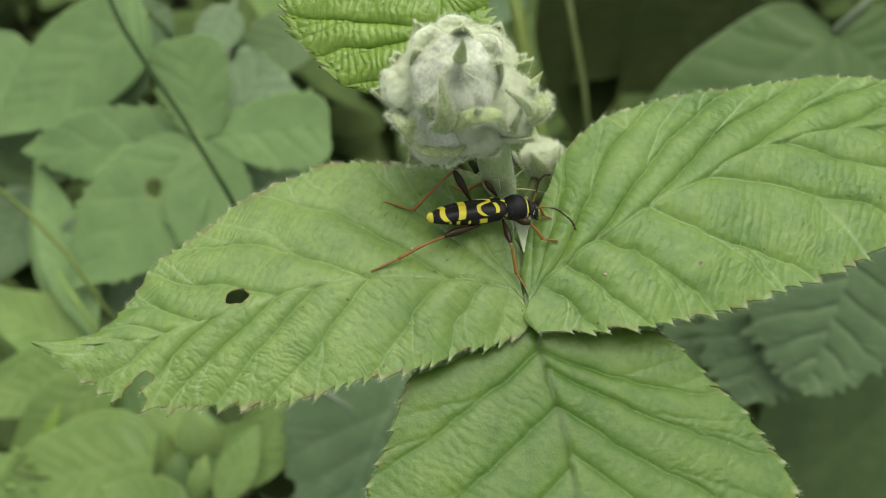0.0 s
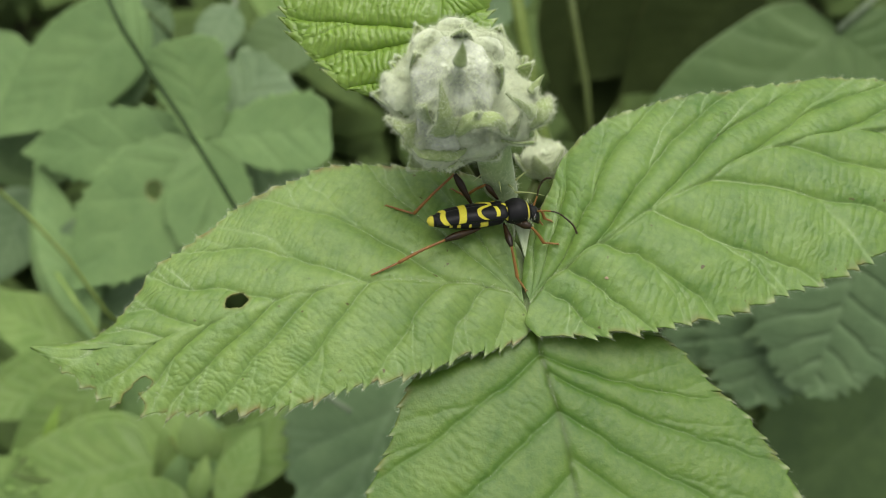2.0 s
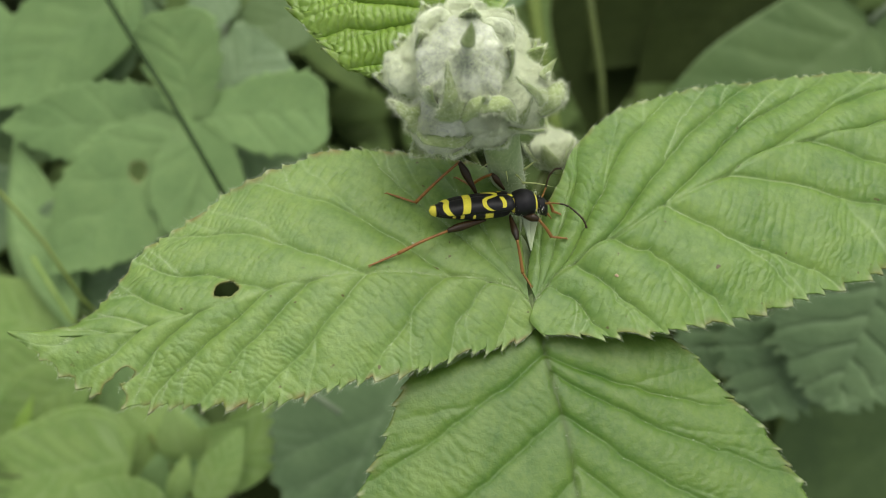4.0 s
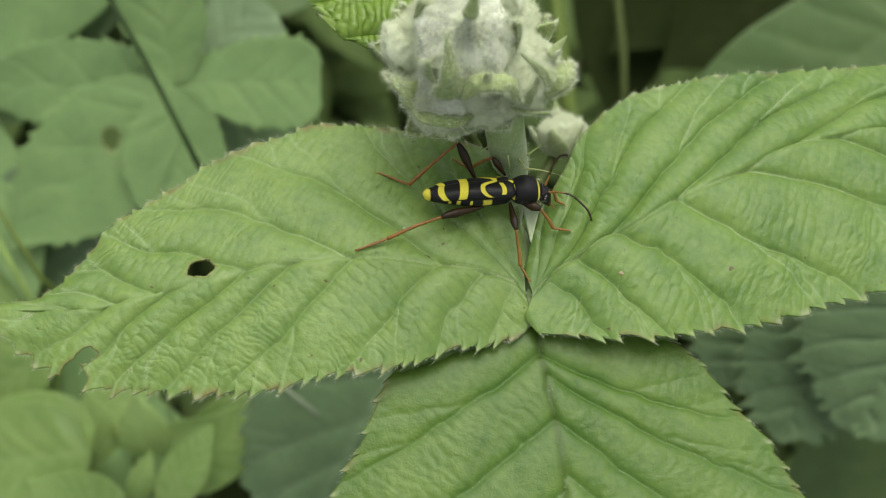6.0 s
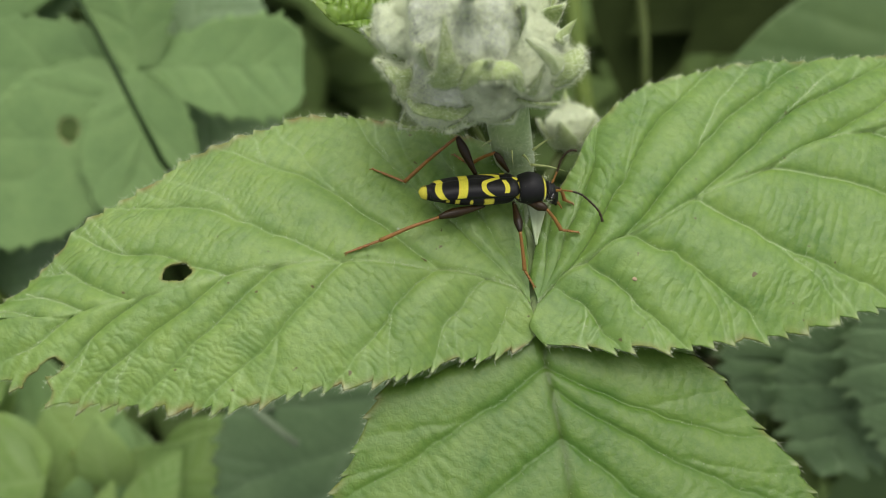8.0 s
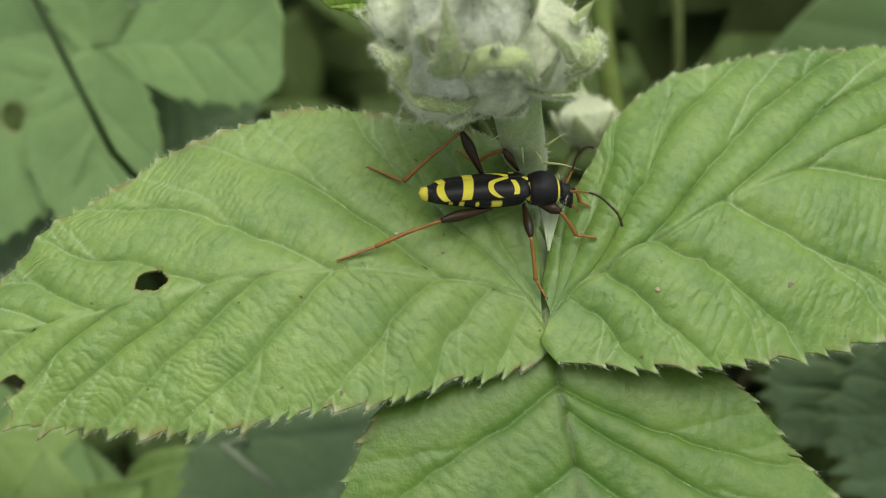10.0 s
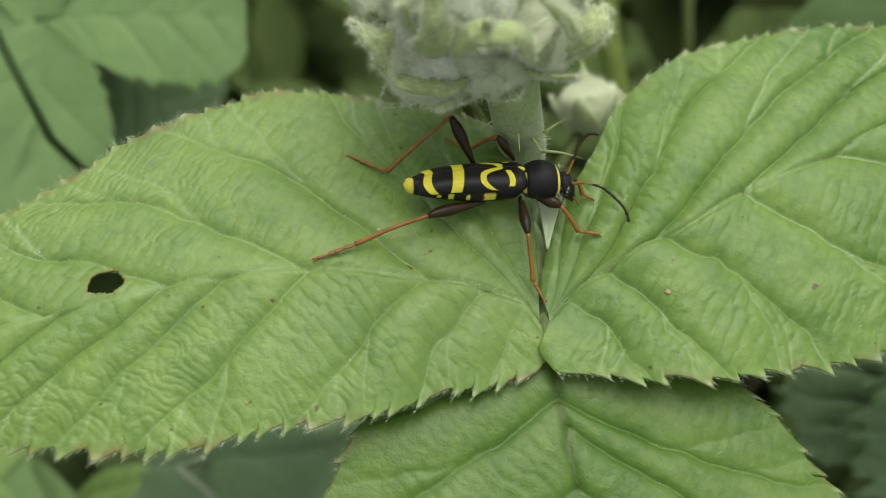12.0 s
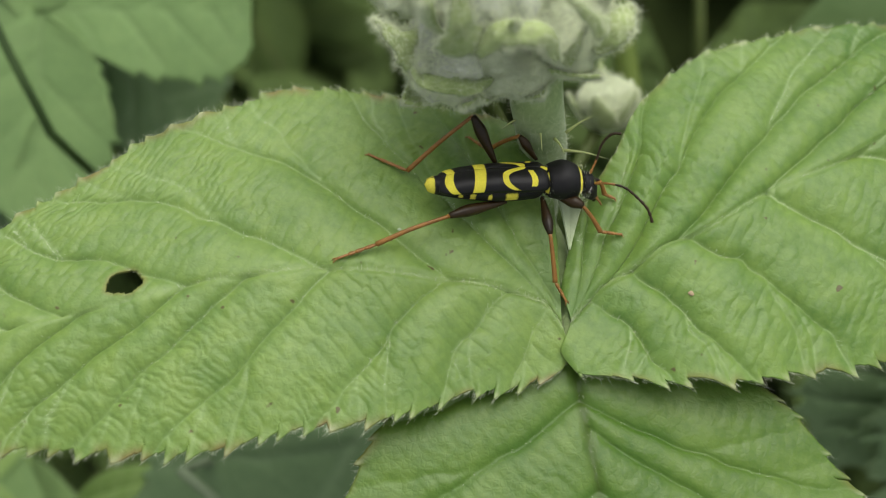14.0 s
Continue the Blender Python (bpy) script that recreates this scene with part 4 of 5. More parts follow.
def build_beetle():
    """Built along its own x (head forwards), y (its left) and z (its back), in mm."""
    b = new("longhorn_beetle")
    b.empty_display_size = 0.004
    b.matrix_world = BEETLE
    cam.data.dof.focus_object = b
    tagged(b, "black longhorn beetle with yellow bands and rust-red legs on a leaf", "beetle")
    inv = np.array(BEETLE.inverted())

    def own(p):
        return (inv @ np.array([p[0] * MM, p[1] * MM, p[2] * MM, 1.0]))[:3] / MM

    def bands(s, f):
        """Yellow hair bands of a wing case: s from shoulder to tip, f from the seam down the side (degrees)."""
        bar = np.maximum(np.abs(s - 0.135 - 0.00002 * (f - 50) ** 2) / 0.022, np.abs(f - 47) / 24)
        bend = 0.40 - 0.19 * np.exp(-((f / 20) ** 2)) - 0.00006 * np.clip(f - 50, 0, 60) ** 2
        slope = 0.19 * 2 * f / 20**2 * np.exp(-((f / 20) ** 2)) * 8.6 / 0.03
        arc = np.maximum(8.6 * np.abs(s - bend) / np.sqrt(1 + slope**2) / (0.16 + 0.06 * np.clip(f / 80, 0, 1)), np.abs(f - 40) / 41)
        belt = np.maximum(np.abs(s - 0.625 - 0.0006 * (f - 40)) / 0.042, np.abs(f - 40) / 48)
        end = np.maximum(np.abs(s - 0.905 + 0.00002 * (f - 45) ** 2) / 0.030, np.abs(f - 40) / 50)
        d = np.minimum.reduce([bar, arc, belt, end])
        return np.clip(1 - (d - 1) * 2.2, 0, 1) * 0.8 + 0.1

    ns, nf = 110, 56
    s1, f1 = np.linspace(0, 1, ns), np.linspace(0, 112, nf)
    s, f = np.meshgrid(s1, f1, indexing="ij")
    half = table([(0, 1.25), (0.04, 1.62), (0.12, 1.74), (0.4, 1.64), (0.7, 1.55), (0.86, 1.5), (0.95, 1.36), (1, 0.95)], s1)[:, None]
    high = table([(0, 0.75), (0.06, 1.0), (0.3, 1.08), (0.7, 1.0), (0.9, 0.78), (1, 0.32)], s1)[:, None]
    low = table([(0, 0.35), (0.5, 0.3), (1, 0.05)], s1)[:, None]
    fr = np.radians(f)
    for side in (1, -1):
        y = side * (0.02 + half * np.sin(fr) ** 0.9)
        z = low + high * np.where(fr < np.pi / 2, np.cos(fr), 0.55 * np.cos(fr)) - 0.06 * np.exp(-((f / 5) ** 2))
        x = 2.75 - 8.6 * s + 0.18 * np.sin(fr)
        fc = grid_faces(ns, nf)
        ob = mesh_object("wing_case", np.stack([x, y + 0 * x, z + 0 * x], -1).reshape(-1, 3) * MM, fc if side < 0 else [q[::-1] for q in fc], CHITIN, b,
                         {"mark": bands(s, f).ravel()}, label="black wing case with yellow hair bands")
        sol = ob.modifiers.new("thickness", "SOLIDIFY")
        sol.thickness, sol.offset = 0.1 * MM, -1

    def lathe(name, xs, ry, rz, zc, mat, marks, label, seg=48, n=48):
        k = np.linspace(0, 1, n)
        xx = xs[0] + (xs[1] - xs[0]) * k
        a = np.linspace(0, 2 * np.pi, seg, endpoint=False)
        wy, wz, cz = table(ry, k)[:, None], table(rz, k)[:, None], table(zc, k)[:, None]
        pts = np.stack([np.repeat(xx[:, None], seg, 1), wy * np.sin(a), cz + wz * np.cos(a)], -1)
        mk = marks(np.repeat(k[:, None], seg, 1), np.repeat(np.degrees(np.where(a > np.pi, a - 2 * np.pi, a))[None], n, 0))
        return mesh_object(name, pts.reshape(-1, 3) * MM, grid_faces(n, seg, True), mat, b, {"mark": mk.ravel()}, label=label)

    def belly(k, a):
        spots = np.zeros_like(k)
        for c, w, lo, hi in ((0.03, 0.05, 0, 180), (0.28, 0.024, 78, 125), (0.38, 0.028, 78, 128), (0.52, 0.022, 84, 125), (0.70, 0.06, 80, 128)):
            d = np.maximum(np.abs(k - c) / w, np.abs(np.abs(a) - (lo + hi) / 2) / ((hi - lo) / 2))
            spots = np.maximum(spots, np.clip(1.5 - d, 0, 1) * (1.0 if c < 0.1 else 0.8))
        return spots * 0.9

    lathe("abdomen", (-6.75, 2.9), [(0, 0.08), (0.015, 0.36), (0.06, 0.56), (0.12, 0.86), (0.3, 1.28), (0.6, 1.5), (0.9, 1.35), (1, 0.6)],
          [(0, 0.06), (0.015, 0.46), (0.06, 0.7), (0.4, 0.95), (0.7, 1.15), (0.95, 0.95), (1, 0.4)], [(0, 0.1), (0.5, -0.25), (1, -0.2)], CHITIN_DULL, belly, "black abdomen with yellow spots and tip")
    lathe("pronotum", (2.6, 5.95), [(0, 0.75), (0.06, 1.05), (0.2, 1.5), (0.5, 1.72), (0.78, 1.52), (0.93, 1.12), (1, 0.8)],
          [(0, 0.66), (0.06, 0.98), (0.2, 1.36), (0.5, 1.58), (0.78, 1.4), (0.93, 1.0), (1, 0.72)], [(0, 0.1), (0.5, 0.15), (1, -0.05)], CHITIN_DULL,
          lambda k, a: np.maximum(np.clip(1.6 - np.abs(k - 0.90) / 0.035, 0, 1), np.clip(1.8 - np.abs(k - 0.08) / 0.035, 0, 1) * (np.abs(np.abs(a) - 75) < 50)) * 0.85,
          "round black neck shield with thin yellow rims")
    lathe("head", (5.7, 7.25), [(0, 0.75), (0.3, 1.08), (0.6, 1.04), (0.85, 0.76), (1, 0.1)], [(0, 0.65), (0.3, 1.08), (0.6, 1.12), (0.85, 0.85), (1, 0.15)],
          [(0, -0.1), (0.5, -0.45), (1, -0.9)], CHITIN_DULL, lambda k, a: np.clip(1.4 - np.maximum(np.abs(k - 0.75) / 0.12, np.abs(np.abs(a) - 40) / 16), 0, 1) * 0.5, "small black bowed head")
    lathe("scutellum", (2.2, 3.0), [(0, 0.05), (0.5, 0.3), (1, 0.25)], [(0, 0.03), (0.5, 0.12), (1, 0.1)], [(0, 1.3), (1, 1.15)], CHITIN, lambda k, a: np.ones_like(k), "yellow scutellum", 16, 10)
    for y in (0.88, -0.88):
        v, fcs = tube_data([(6.15, y, -0.75), (6.4, y * 1.12, -0.45), (6.5, y * 1.02, -0.05)], [0.12, 0.34, 0.12], 10, 12, 0.8)
        mesh_object("eye", v * MM, fcs, EYE, b, label="glossy dark kidney-shaped eye")
    v, fcs = tube_data([(6.9, 0.25, -1.1), (7.1, 0.1, -1.5), (7.05, -0.1, -1.9)], [0.3, 0.26, 0.1], 8, 10)
    mesh_object("jaw", v * MM, fcs, FEMUR, b)
    for y in (0.35, -0.35):
        v, fcs = tube_data([(7.0, y, -1.3), (7.4, y * 1.3, -1.7), (7.6, y * 1.6, -2.0)], [0.08, 0.1, 0.06], 8, 7)
        mesh_object("palp", v * MM, fcs, RUST, b, label="rust-coloured feeler by the mouth")

    # legs: joints as hip, knee, ankle, toe
    for name, hip, knee, ankle, toe, fat in (
            ("leg", (-6.7, 9.9, 1.4), (-10.9, 7.5, 2.2), (-16.2, 4.7, 0.75), (-19.0, 3.1, 0.45), 0.47),
            ("leg", (-3.9, 10.8, 1.4), (-2.9, 7.6, 1.7), (-1.8, 4.6, -0.6), (-0.7, 3.4, -1.2), 0.42),
            ("leg", (-2.9, 11.2, 1.4), (-0.6, 10.45, 1.7), (1.2, 9.3, 0.0), (2.9, 9.5, -0.33), 0.5),
            ("leg", (-8.0, 12.9, 1.8), (-10.4, 15.3, 4.5), (-14.9, 11.8, 0.0), (-18.2, 13.0, -0.72), 0.47),
            ("leg", (-4.8, 13.8, 1.8), (-6.5, 14.8, 3.4), (-8.7, 14.7, 0.35), (-10.4, 16.2, -0.9), 0.36),
            ("leg", (-1.2, 13.0, 0.9), (0.5, 13.3, 1.0), (1.2, 12.7, -0.1), (2.1, 12.6, -0.4), 0.22)):
        hip, knee, ankle, toe = (own(p) for p in (hip, knee, ankle, toe))
        leg = new(name)
        leg.parent = b
        leg.empty_display_size = 0.002
        tagged(leg, "long rust-red leg with a thick dark thigh")
        sag = (hip + knee) / 2 + np.array([0, 0, 0.12])
        v, fcs = tube_data([hip, hip * 0.7 + knee * 0.3, sag * 0.4 + knee * 0.6, knee], [fat * 0.4, fat * 0.75, fat * 1.05, fat * 0.5], 16, 12)
        mesh_object("thigh", v * MM, fcs, FEMUR, leg)
        v, fcs = tube_data([knee, (knee + ankle) / 2 + np.array([0, 0, 0.15]), ankle], [0.15, 0.17, 0.19, 0.22], 14, 9)
        mesh_object("shin", v * MM, fcs, RUST, leg)
        side = np.cross(toe - ankle, [0, 0, 1.0])
        side /= np.linalg.norm(side)
        parts = [ankle + (toe - ankle) * k for k in (0, 0.3, 0.52, 0.7, 1)]
        for i in range(4):
            v, fcs = tube_data([parts[i], (parts[i] + parts[i + 1]) / 2, parts[i + 1]], [0.13, 0.21 if i < 3 else 0.15, 0.19 if i < 3 else 0.15], 7, 8, 0.7)
            mesh_object("foot_joint", v * MM, fcs, RUST, leg)
        for sg in (1, -1):
            v, fcs = tube_data([toe, toe + (toe - parts[3]) * 0.25 + side * 0.16 * sg, toe + (toe - parts[3]) * 0.4 + side * 0.2 * sg - np.array([0, 0, 0.15])], [0.07, 0.06, 0.02], 6, 6)
            mesh_object("claw", v * MM, fcs, RUST, leg)

    for pts in (((0.0, 12.3, 2.3), (0.9, 12.3, 2.7), (2.1, 12.2, 2.8), (3.7, 11.4, 2.5), (4.5, 10.8, 2.2), (4.95, 10.0, 1.8)),
                ((-0.5, 12.9, 2.6), (-0.2, 13.9, 3.2), (-0.1, 14.4, 3.4), (-0.05, 14.9, 3.6), (0.4, 15.7, 4.0), (0.8, 16.0, 4.2), (1.4, 16.05, 4.2))):
        line = curve_points([own(p) for p in pts], 12)
        ant = new("antenna")
        ant.parent = b
        ant.empty_display_size = 0.001
        tagged(ant, "short jointed antenna, rust at the base and dark beyond")
        for i in range(11):
            rr = 0.13 if i == 0 else 0.095 + 0.03 * i / 10
            v, fcs = tube_data([line[i], (line[i] + line[i + 1]) / 2, line[i + 1]], [rr * 0.6, rr, rr * 1.1], 7, 8)
            mesh_object("antenna_joint", v * MM, fcs, RUST if i < 3 else FEMUR, ant)

    rng = np.random.default_rng(5)
    n = 500
    a, k = rng.uniform(0, 2 * np.pi, n), rng.uniform(2.6, 6.3, n)
    root = np.stack([k, 1.35 * np.sin(a), -0.1 + 1.2 * np.cos(a)], 1)
    hairs("body_hairs", root, np.stack([0 * a - 0.2, np.sin(a), np.cos(a)], 1) + 0.4 * rng.normal(size=(n, 3)), 0.2 + 0.25 * rng.random(n), 0.008, WOOL, b, 6)
    return b


# ---- plants behind ----
def plant(name, label, category):
    return tagged(empty(name), label, category)


def plain_leaf(parent, base, tip, width, kind, mat, seed, up=(0.0, -0.42, 0.9), label="", **kw):
    p, m, c = simple_profile(width, kind)
    opts = dict(nu=64, nv=33, gap=0.12, cots=((0.9, 0.3), (0.9, 0.3)), bulge=0.22, wrinkle=0.015, tooth=0.5, pitch=2.6, fold=0.05, wave=0.5, seed=seed, thick=0.2, scorch=0.05)
    opts.update(kw)
    return blade("leaf", base, tip, up, p, m, c, mat, parent, label=label, **opts)


def build_back():
    p = plant('palmate_plant', 'soft green palmate leaf with broad toothed lobes', 'plant')
    plain_leaf(p, (-59.7, 71.1, -87.2), (-65.4, 86.2, -73.3), 15.0, 'lobe', LEAF_SOFT, 1, tooth=1.1, pitch=4.2, nu=120, nv=45, gap=0.22, bulge=0.2, wrinkle=0.05, ladder=2.0)
    plain_leaf(p, (-59.7, 73.6, -90.4), (-47.9, 91.2, -87.0), 13.6, 'lobe', LEAF_DULL, 2, tooth=1.1, pitch=4.2, nu=120, nv=45, gap=0.22, bulge=0.2, wrinkle=0.05, ladder=2.0)
    plain_leaf(p, (-59.8, 71.4, -87.6), (-33.8, 72.9, -82.3), 15.6, 'lobe', LEAF_SOFT, 3, tooth=1.1, pitch=4.2, nu=120, nv=45, gap=0.22, bulge=0.2, wrinkle=0.05, ladder=2.0)
    plain_leaf(p, (-59.9, 71.6, -88.1), (-100.6, 69.5, -96.9), 15.4, 'broad', LEAF_SOFT, 4, tooth=1.1, pitch=4.2, nu=120, nv=45, gap=0.22, bulge=0.2, wrinkle=0.05, ladder=2.0)
    plain_leaf(p, (-60.0, 70.4, -87.0), (-86.1, 42.7, -105.2), 22.7, 'broad', LEAF_SOFT, 5, tooth=1.1, pitch=4.2, nu=120, nv=45, gap=0.22, bulge=0.2, wrinkle=0.05, ladder=2.0, holes=[(0.355, -1.0, 2.0, 1.6, 0.5)])
    plain_leaf(p, (-58.9, 69.9, -86.1), (-56.8, 46.5, -100.3), 17.8, 'broad', LEAF_SOFT, 6, tooth=1.1, pitch=4.2, nu=120, nv=45, gap=0.22, bulge=0.2, wrinkle=0.05, ladder=2.0)
    plain_leaf(p, (-69.0, 60.1, -99.6), (-77.3, 37.9, -118.5), 37.0, 'broad', LEAF_DULL, 46, tooth=1.1, pitch=4.2, nu=120, nv=45, gap=0.22, bulge=0.2, wrinkle=0.05, ladder=2.0)
    plain_leaf(p, (-58.2, 76.0, -99.3), (-42.2, 69.0, -106.7), 17.6, 'lobe', LEAF_DULL, 47, tooth=1.1, pitch=4.2, nu=120, nv=45, gap=0.22, bulge=0.2, wrinkle=0.05, ladder=2.0)
    tube('petiole', [(-59.9, 71.9, -88.5), (-59.7, 71.4, -93.2), (-55.7, 79.4, -153.2), (-51.7, 85.4, -360.0)], [0.7, 0.8], GREEN_STEM, p, 20, 8)
    p = plant('broad_leaf_plant', 'large soft green leaf hanging from a stalk', 'plant')
    plain_leaf(p, (-77.7, 102.3, -87.4), (-112.1, 77.3, -106.2), 21.9, 'ovate', LEAF_SOFT, 7)
    plain_leaf(p, (-109.4, 101.8, -99.7), (-119.2, 81.3, -110.0), 19.5, 'ovate', LEAF_SOFT, 8)
    plain_leaf(p, (-76.8, 112.8, -98.9), (-89.5, 100.1, -105.5), 11.9, 'ovate', LEAF_DULL, 9)
    plain_leaf(p, (-77.6, 93.3, -98.0), (-101.9, 85.6, -106.9), 11.3, 'ovate', LEAF_DULL, 48, tooth=0.6)
    plain_leaf(p, (-61.1, 112.9, -96.8), (-67.8, 96.5, -100.6), 10.2, 'ovate', LEAF_DULL, 49, tooth=0.6)
    plain_leaf(p, (-42.2, 116.0, -104.8), (-62.3, 99.1, -105.8), 14.8, 'ovate', LEAF_MID, 50, tooth=0.6)
    plain_leaf(p, (-112.4, 79.8, -124.5), (-106.4, 88.5, -114.5), 14.8, 'ovate', LEAF_MID, 56, tooth=0.6)
    tube('stalk', [(-77.7, 102.3, -87.4), (-75.6, 106.9, -101.8), (-71.6, 114.9, -161.8), (-67.6, 120.9, -360.0)], [0.4, 0.4], DIM_STEM, p, 20, 8)
    p = plant('grass_stalk', 'thin dark green grass stalk with a folded blade', 'grass')
    tube('culm', [(-79.4, 87.8, -59.8), (-75.2, 81.1, -62.9), (-70.5, 75.4, -65.6), (-60.6, 64.1, -70.9), (-50.0, 50.7, -77.2), (-46.0, 58.7, -137.2), (-42.0, 64.7, -360.0)], [0.5, 0.6], GRASS_STEM, p, 34, 8)
    plain_leaf(p, (-70.8, 76.1, -66.6), (-74.7, 91.9, -59.0), 3.3, 'lance', LEAF_SOFT, 10, tooth=0.0, bulge=0.1, wrinkle=0.01, fold=0.4)
    p = plant('willowherb', 'pale green lance-shaped leaves on a slender stem', 'plant')
    plain_leaf(p, (-85.2, 34.2, -121.1), (-99.6, 71.0, -103.4), 12.5, 'lance', LEAF_SOFT, 11, tooth=0.1)
    plain_leaf(p, (-86.9, 32.7, -124.7), (-114.9, 47.4, -118.2), 12.0, 'lance', LEAF_PALE, 12, tooth=0.1)
    plain_leaf(p, (-79.4, 31.4, -119.5), (-107.4, 17.4, -121.6), 11.8, 'lance', LEAF_PALE, 13, tooth=0.1)
    plain_leaf(p, (-80.4, 29.9, -123.0), (-94.5, 13.3, -131.6), 8.8, 'lance', LEAF_PALE, 14, tooth=0.1)
    plain_leaf(p, (-81.2, 33.7, -112.9), (-97.7, 68.7, -99.4), 12.0, 'lance', LEAF_SOFT, 72, tooth=0.1)
    tube('stem', [(-102.6, 56.9, -85.4), (-90.9, 48.3, -84.8), (-83.3, 41.6, -84.5), (-76.6, 34.7, -85.5), (-74.0, 31.7, -89.1), (-70.0, 39.7, -149.1), (-66.0, 45.7, -360.0)], [0.42, 0.5], MID_STEM, p, 24, 8)
    tube('stem', [(-87.6, 42.4, -97.6), (-83.4, 37.6, -97.6), (-79.7, 33.3, -98.5), (-77.1, 30.1, -102.3), (-74.1, 36.1, -162.3), (-71.1, 40.1, -360.0)], [0.5, 0.9], GREEN_STEM, p, 20, 8)
    plain_leaf(p, (-106.7, 76.4, -126.0), (-115.5, 53.9, -137.3), 16.0, 'ovate', LEAF_DULL, 81, tooth=0.1)
    plain_leaf(p, (-94.8, 80.9, -123.5), (-123.3, 79.1, -125.2), 9.0, 'lance', LEAF_MID, 82, tooth=0.1)
    p = plant('leafy_sprig', 'small pale green leaves crowded on a soft sprig', 'plant')
    plain_leaf(p, (-65.5, 14.8, -116.1), (-96.1, 3.2, -122.7), 17.9, 'ovate', LEAF_PALE, 20, tooth=0.12, arch=1.0)
    plain_leaf(p, (-62.8, 5.0, -129.2), (-70.0, 22.8, -120.7), 11.7, 'ovate', LEAF_PALE, 21, tooth=0.12, arch=1.0)
    plain_leaf(p, (-57.6, 4.8, -131.9), (-57.6, 24.7, -122.2), 13.0, 'ovate', LEAF_SOFT, 22, tooth=0.12, arch=1.0)
    plain_leaf(p, (-50.4, 7.1, -119.5), (-31.5, 23.8, -110.8), 12.5, 'ovate', LEAF_PALE, 23, tooth=0.12, arch=1.0)
    plain_leaf(p, (-50.4, 0.6, -117.1), (-43.3, 16.6, -109.1), 8.2, 'lance', LEAF_PALE, 24, tooth=0.12, arch=1.0)
    plain_leaf(p, (-65.8, 18.8, -125.3), (-92.2, 28.9, -121.1), 21.1, 'ovate', LEAF_SOFT, 25, tooth=0.12, arch=1.0)
    plain_leaf(p, (-83.7, -2.4, -130.7), (-101.9, 10.7, -124.7), 15.8, 'ovate', LEAF_PALE, 26, tooth=0.12, arch=1.0)
    plain_leaf(p, (-56.9, -2.4, -121.6), (-75.3, 3.8, -119.0), 15.3, 'ovate', LEAF_PALE, 27, tooth=0.12, arch=1.0)
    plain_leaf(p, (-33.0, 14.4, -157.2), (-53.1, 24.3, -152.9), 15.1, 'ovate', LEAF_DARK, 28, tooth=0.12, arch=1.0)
    plain_leaf(p, (-82.1, 32.9, -116.6), (-110.3, 43.6, -116.6), 14.6, 'ovate', LEAF_PALE, 61, tooth=0.12, arch=1.0)
    plain_leaf(p, (-82.0, 29.8, -115.9), (-110.2, 22.0, -127.2), 13.8, 'ovate', LEAF_PALE, 62, tooth=0.12, arch=1.0)
    plain_leaf(p, (-76.5, 27.8, -114.5), (-99.8, 10.6, -130.3), 13.5, 'ovate', LEAF_PALE, 63, tooth=0.12, arch=1.0)
    plain_leaf(p, (-59.4, 27.7, -123.0), (-71.0, 12.2, -126.5), 13.0, 'ovate', LEAF_PALE, 64, tooth=0.12, arch=1.0)
    plain_leaf(p, (-79.3, 29.0, -118.4), (-83.2, 13.9, -130.5), 11.4, 'ovate', LEAF_PALE, 68, tooth=0.12, arch=1.0)
    plain_leaf(p, (-85.8, 42.4, -116.5), (-81.4, 34.3, -115.9), 2.2, 'lance', LEAF_YOUNG, 69, tooth=0.12, arch=1.0)
    plain_leaf(p, (-46.4, 15.6, -121.9), (-33.4, 24.8, -112.6), 11.5, 'ovate', LEAF_PALE, 70, tooth=0.12, arch=1.0)
    # this leaf fills a dark gap, with the gap's shade in its colour
    plain_leaf(p, (-45.1, 8.4, -132.1), (-33.3, 26.3, -131.9), 15.2, 'ovate', LEAF_GLOOM, 71, tooth=0.12, arch=1.0)
    plain_leaf(p, (-87.9, 24.8, -125.2), (-91.3, 12.2, -127.0), 5.7, 'lance', LEAF_PALE, 65, tooth=0.12, arch=1.0)
    plain_leaf(p, (-65.5, 10.2, -117.3), (-97.3, 3.3, -122.7), 19.6, 'round', LEAF_PALE, 66, tooth=0.12, arch=1.0)
    plain_leaf(p, (-50.3, 9.6, -138.3), (-67.5, 29.4, -133.5), 14.2, 'ovate', LEAF_SOFT, 67, tooth=0.12, arch=1.0)
    plain_leaf(p, (-54.7, 10.9, -117.7), (-57.8, 19.8, -109.0), 9.2, 'ovate', LEAF_PALE, 73, tooth=0.12, arch=1.0)
    plain_leaf(p, (-53.6, 11.8, -117.3), (-43.3, 18.6, -111.4), 6.6, 'ovate', LEAF_PALE, 74, tooth=0.12, arch=1.0)
    plain_leaf(p, (-56.0, 2.5, -121.9), (-54.1, 11.7, -115.1), 4.7, 'lance', LEAF_PALE, 75, tooth=0.12, arch=1.0)
    plain_leaf(p, (-50.0, 3.2, -123.7), (-47.6, 14.3, -115.9), 4.5, 'lance', LEAF_PALE, 76, tooth=0.12, arch=1.0)
    plain_leaf(p, (-62.5, 3.6, -128.3), (-59.5, 14.2, -120.7), 6.6, 'ovate', LEAF_SOFT, 77, tooth=0.12, arch=1.0)
    plain_leaf(p, (-90.2, 10.3, -123.5), (-86.7, 20.3, -116.2), 2.9, 'lance', LEAF_YOUNG, 78, tooth=0.12, arch=1.0)
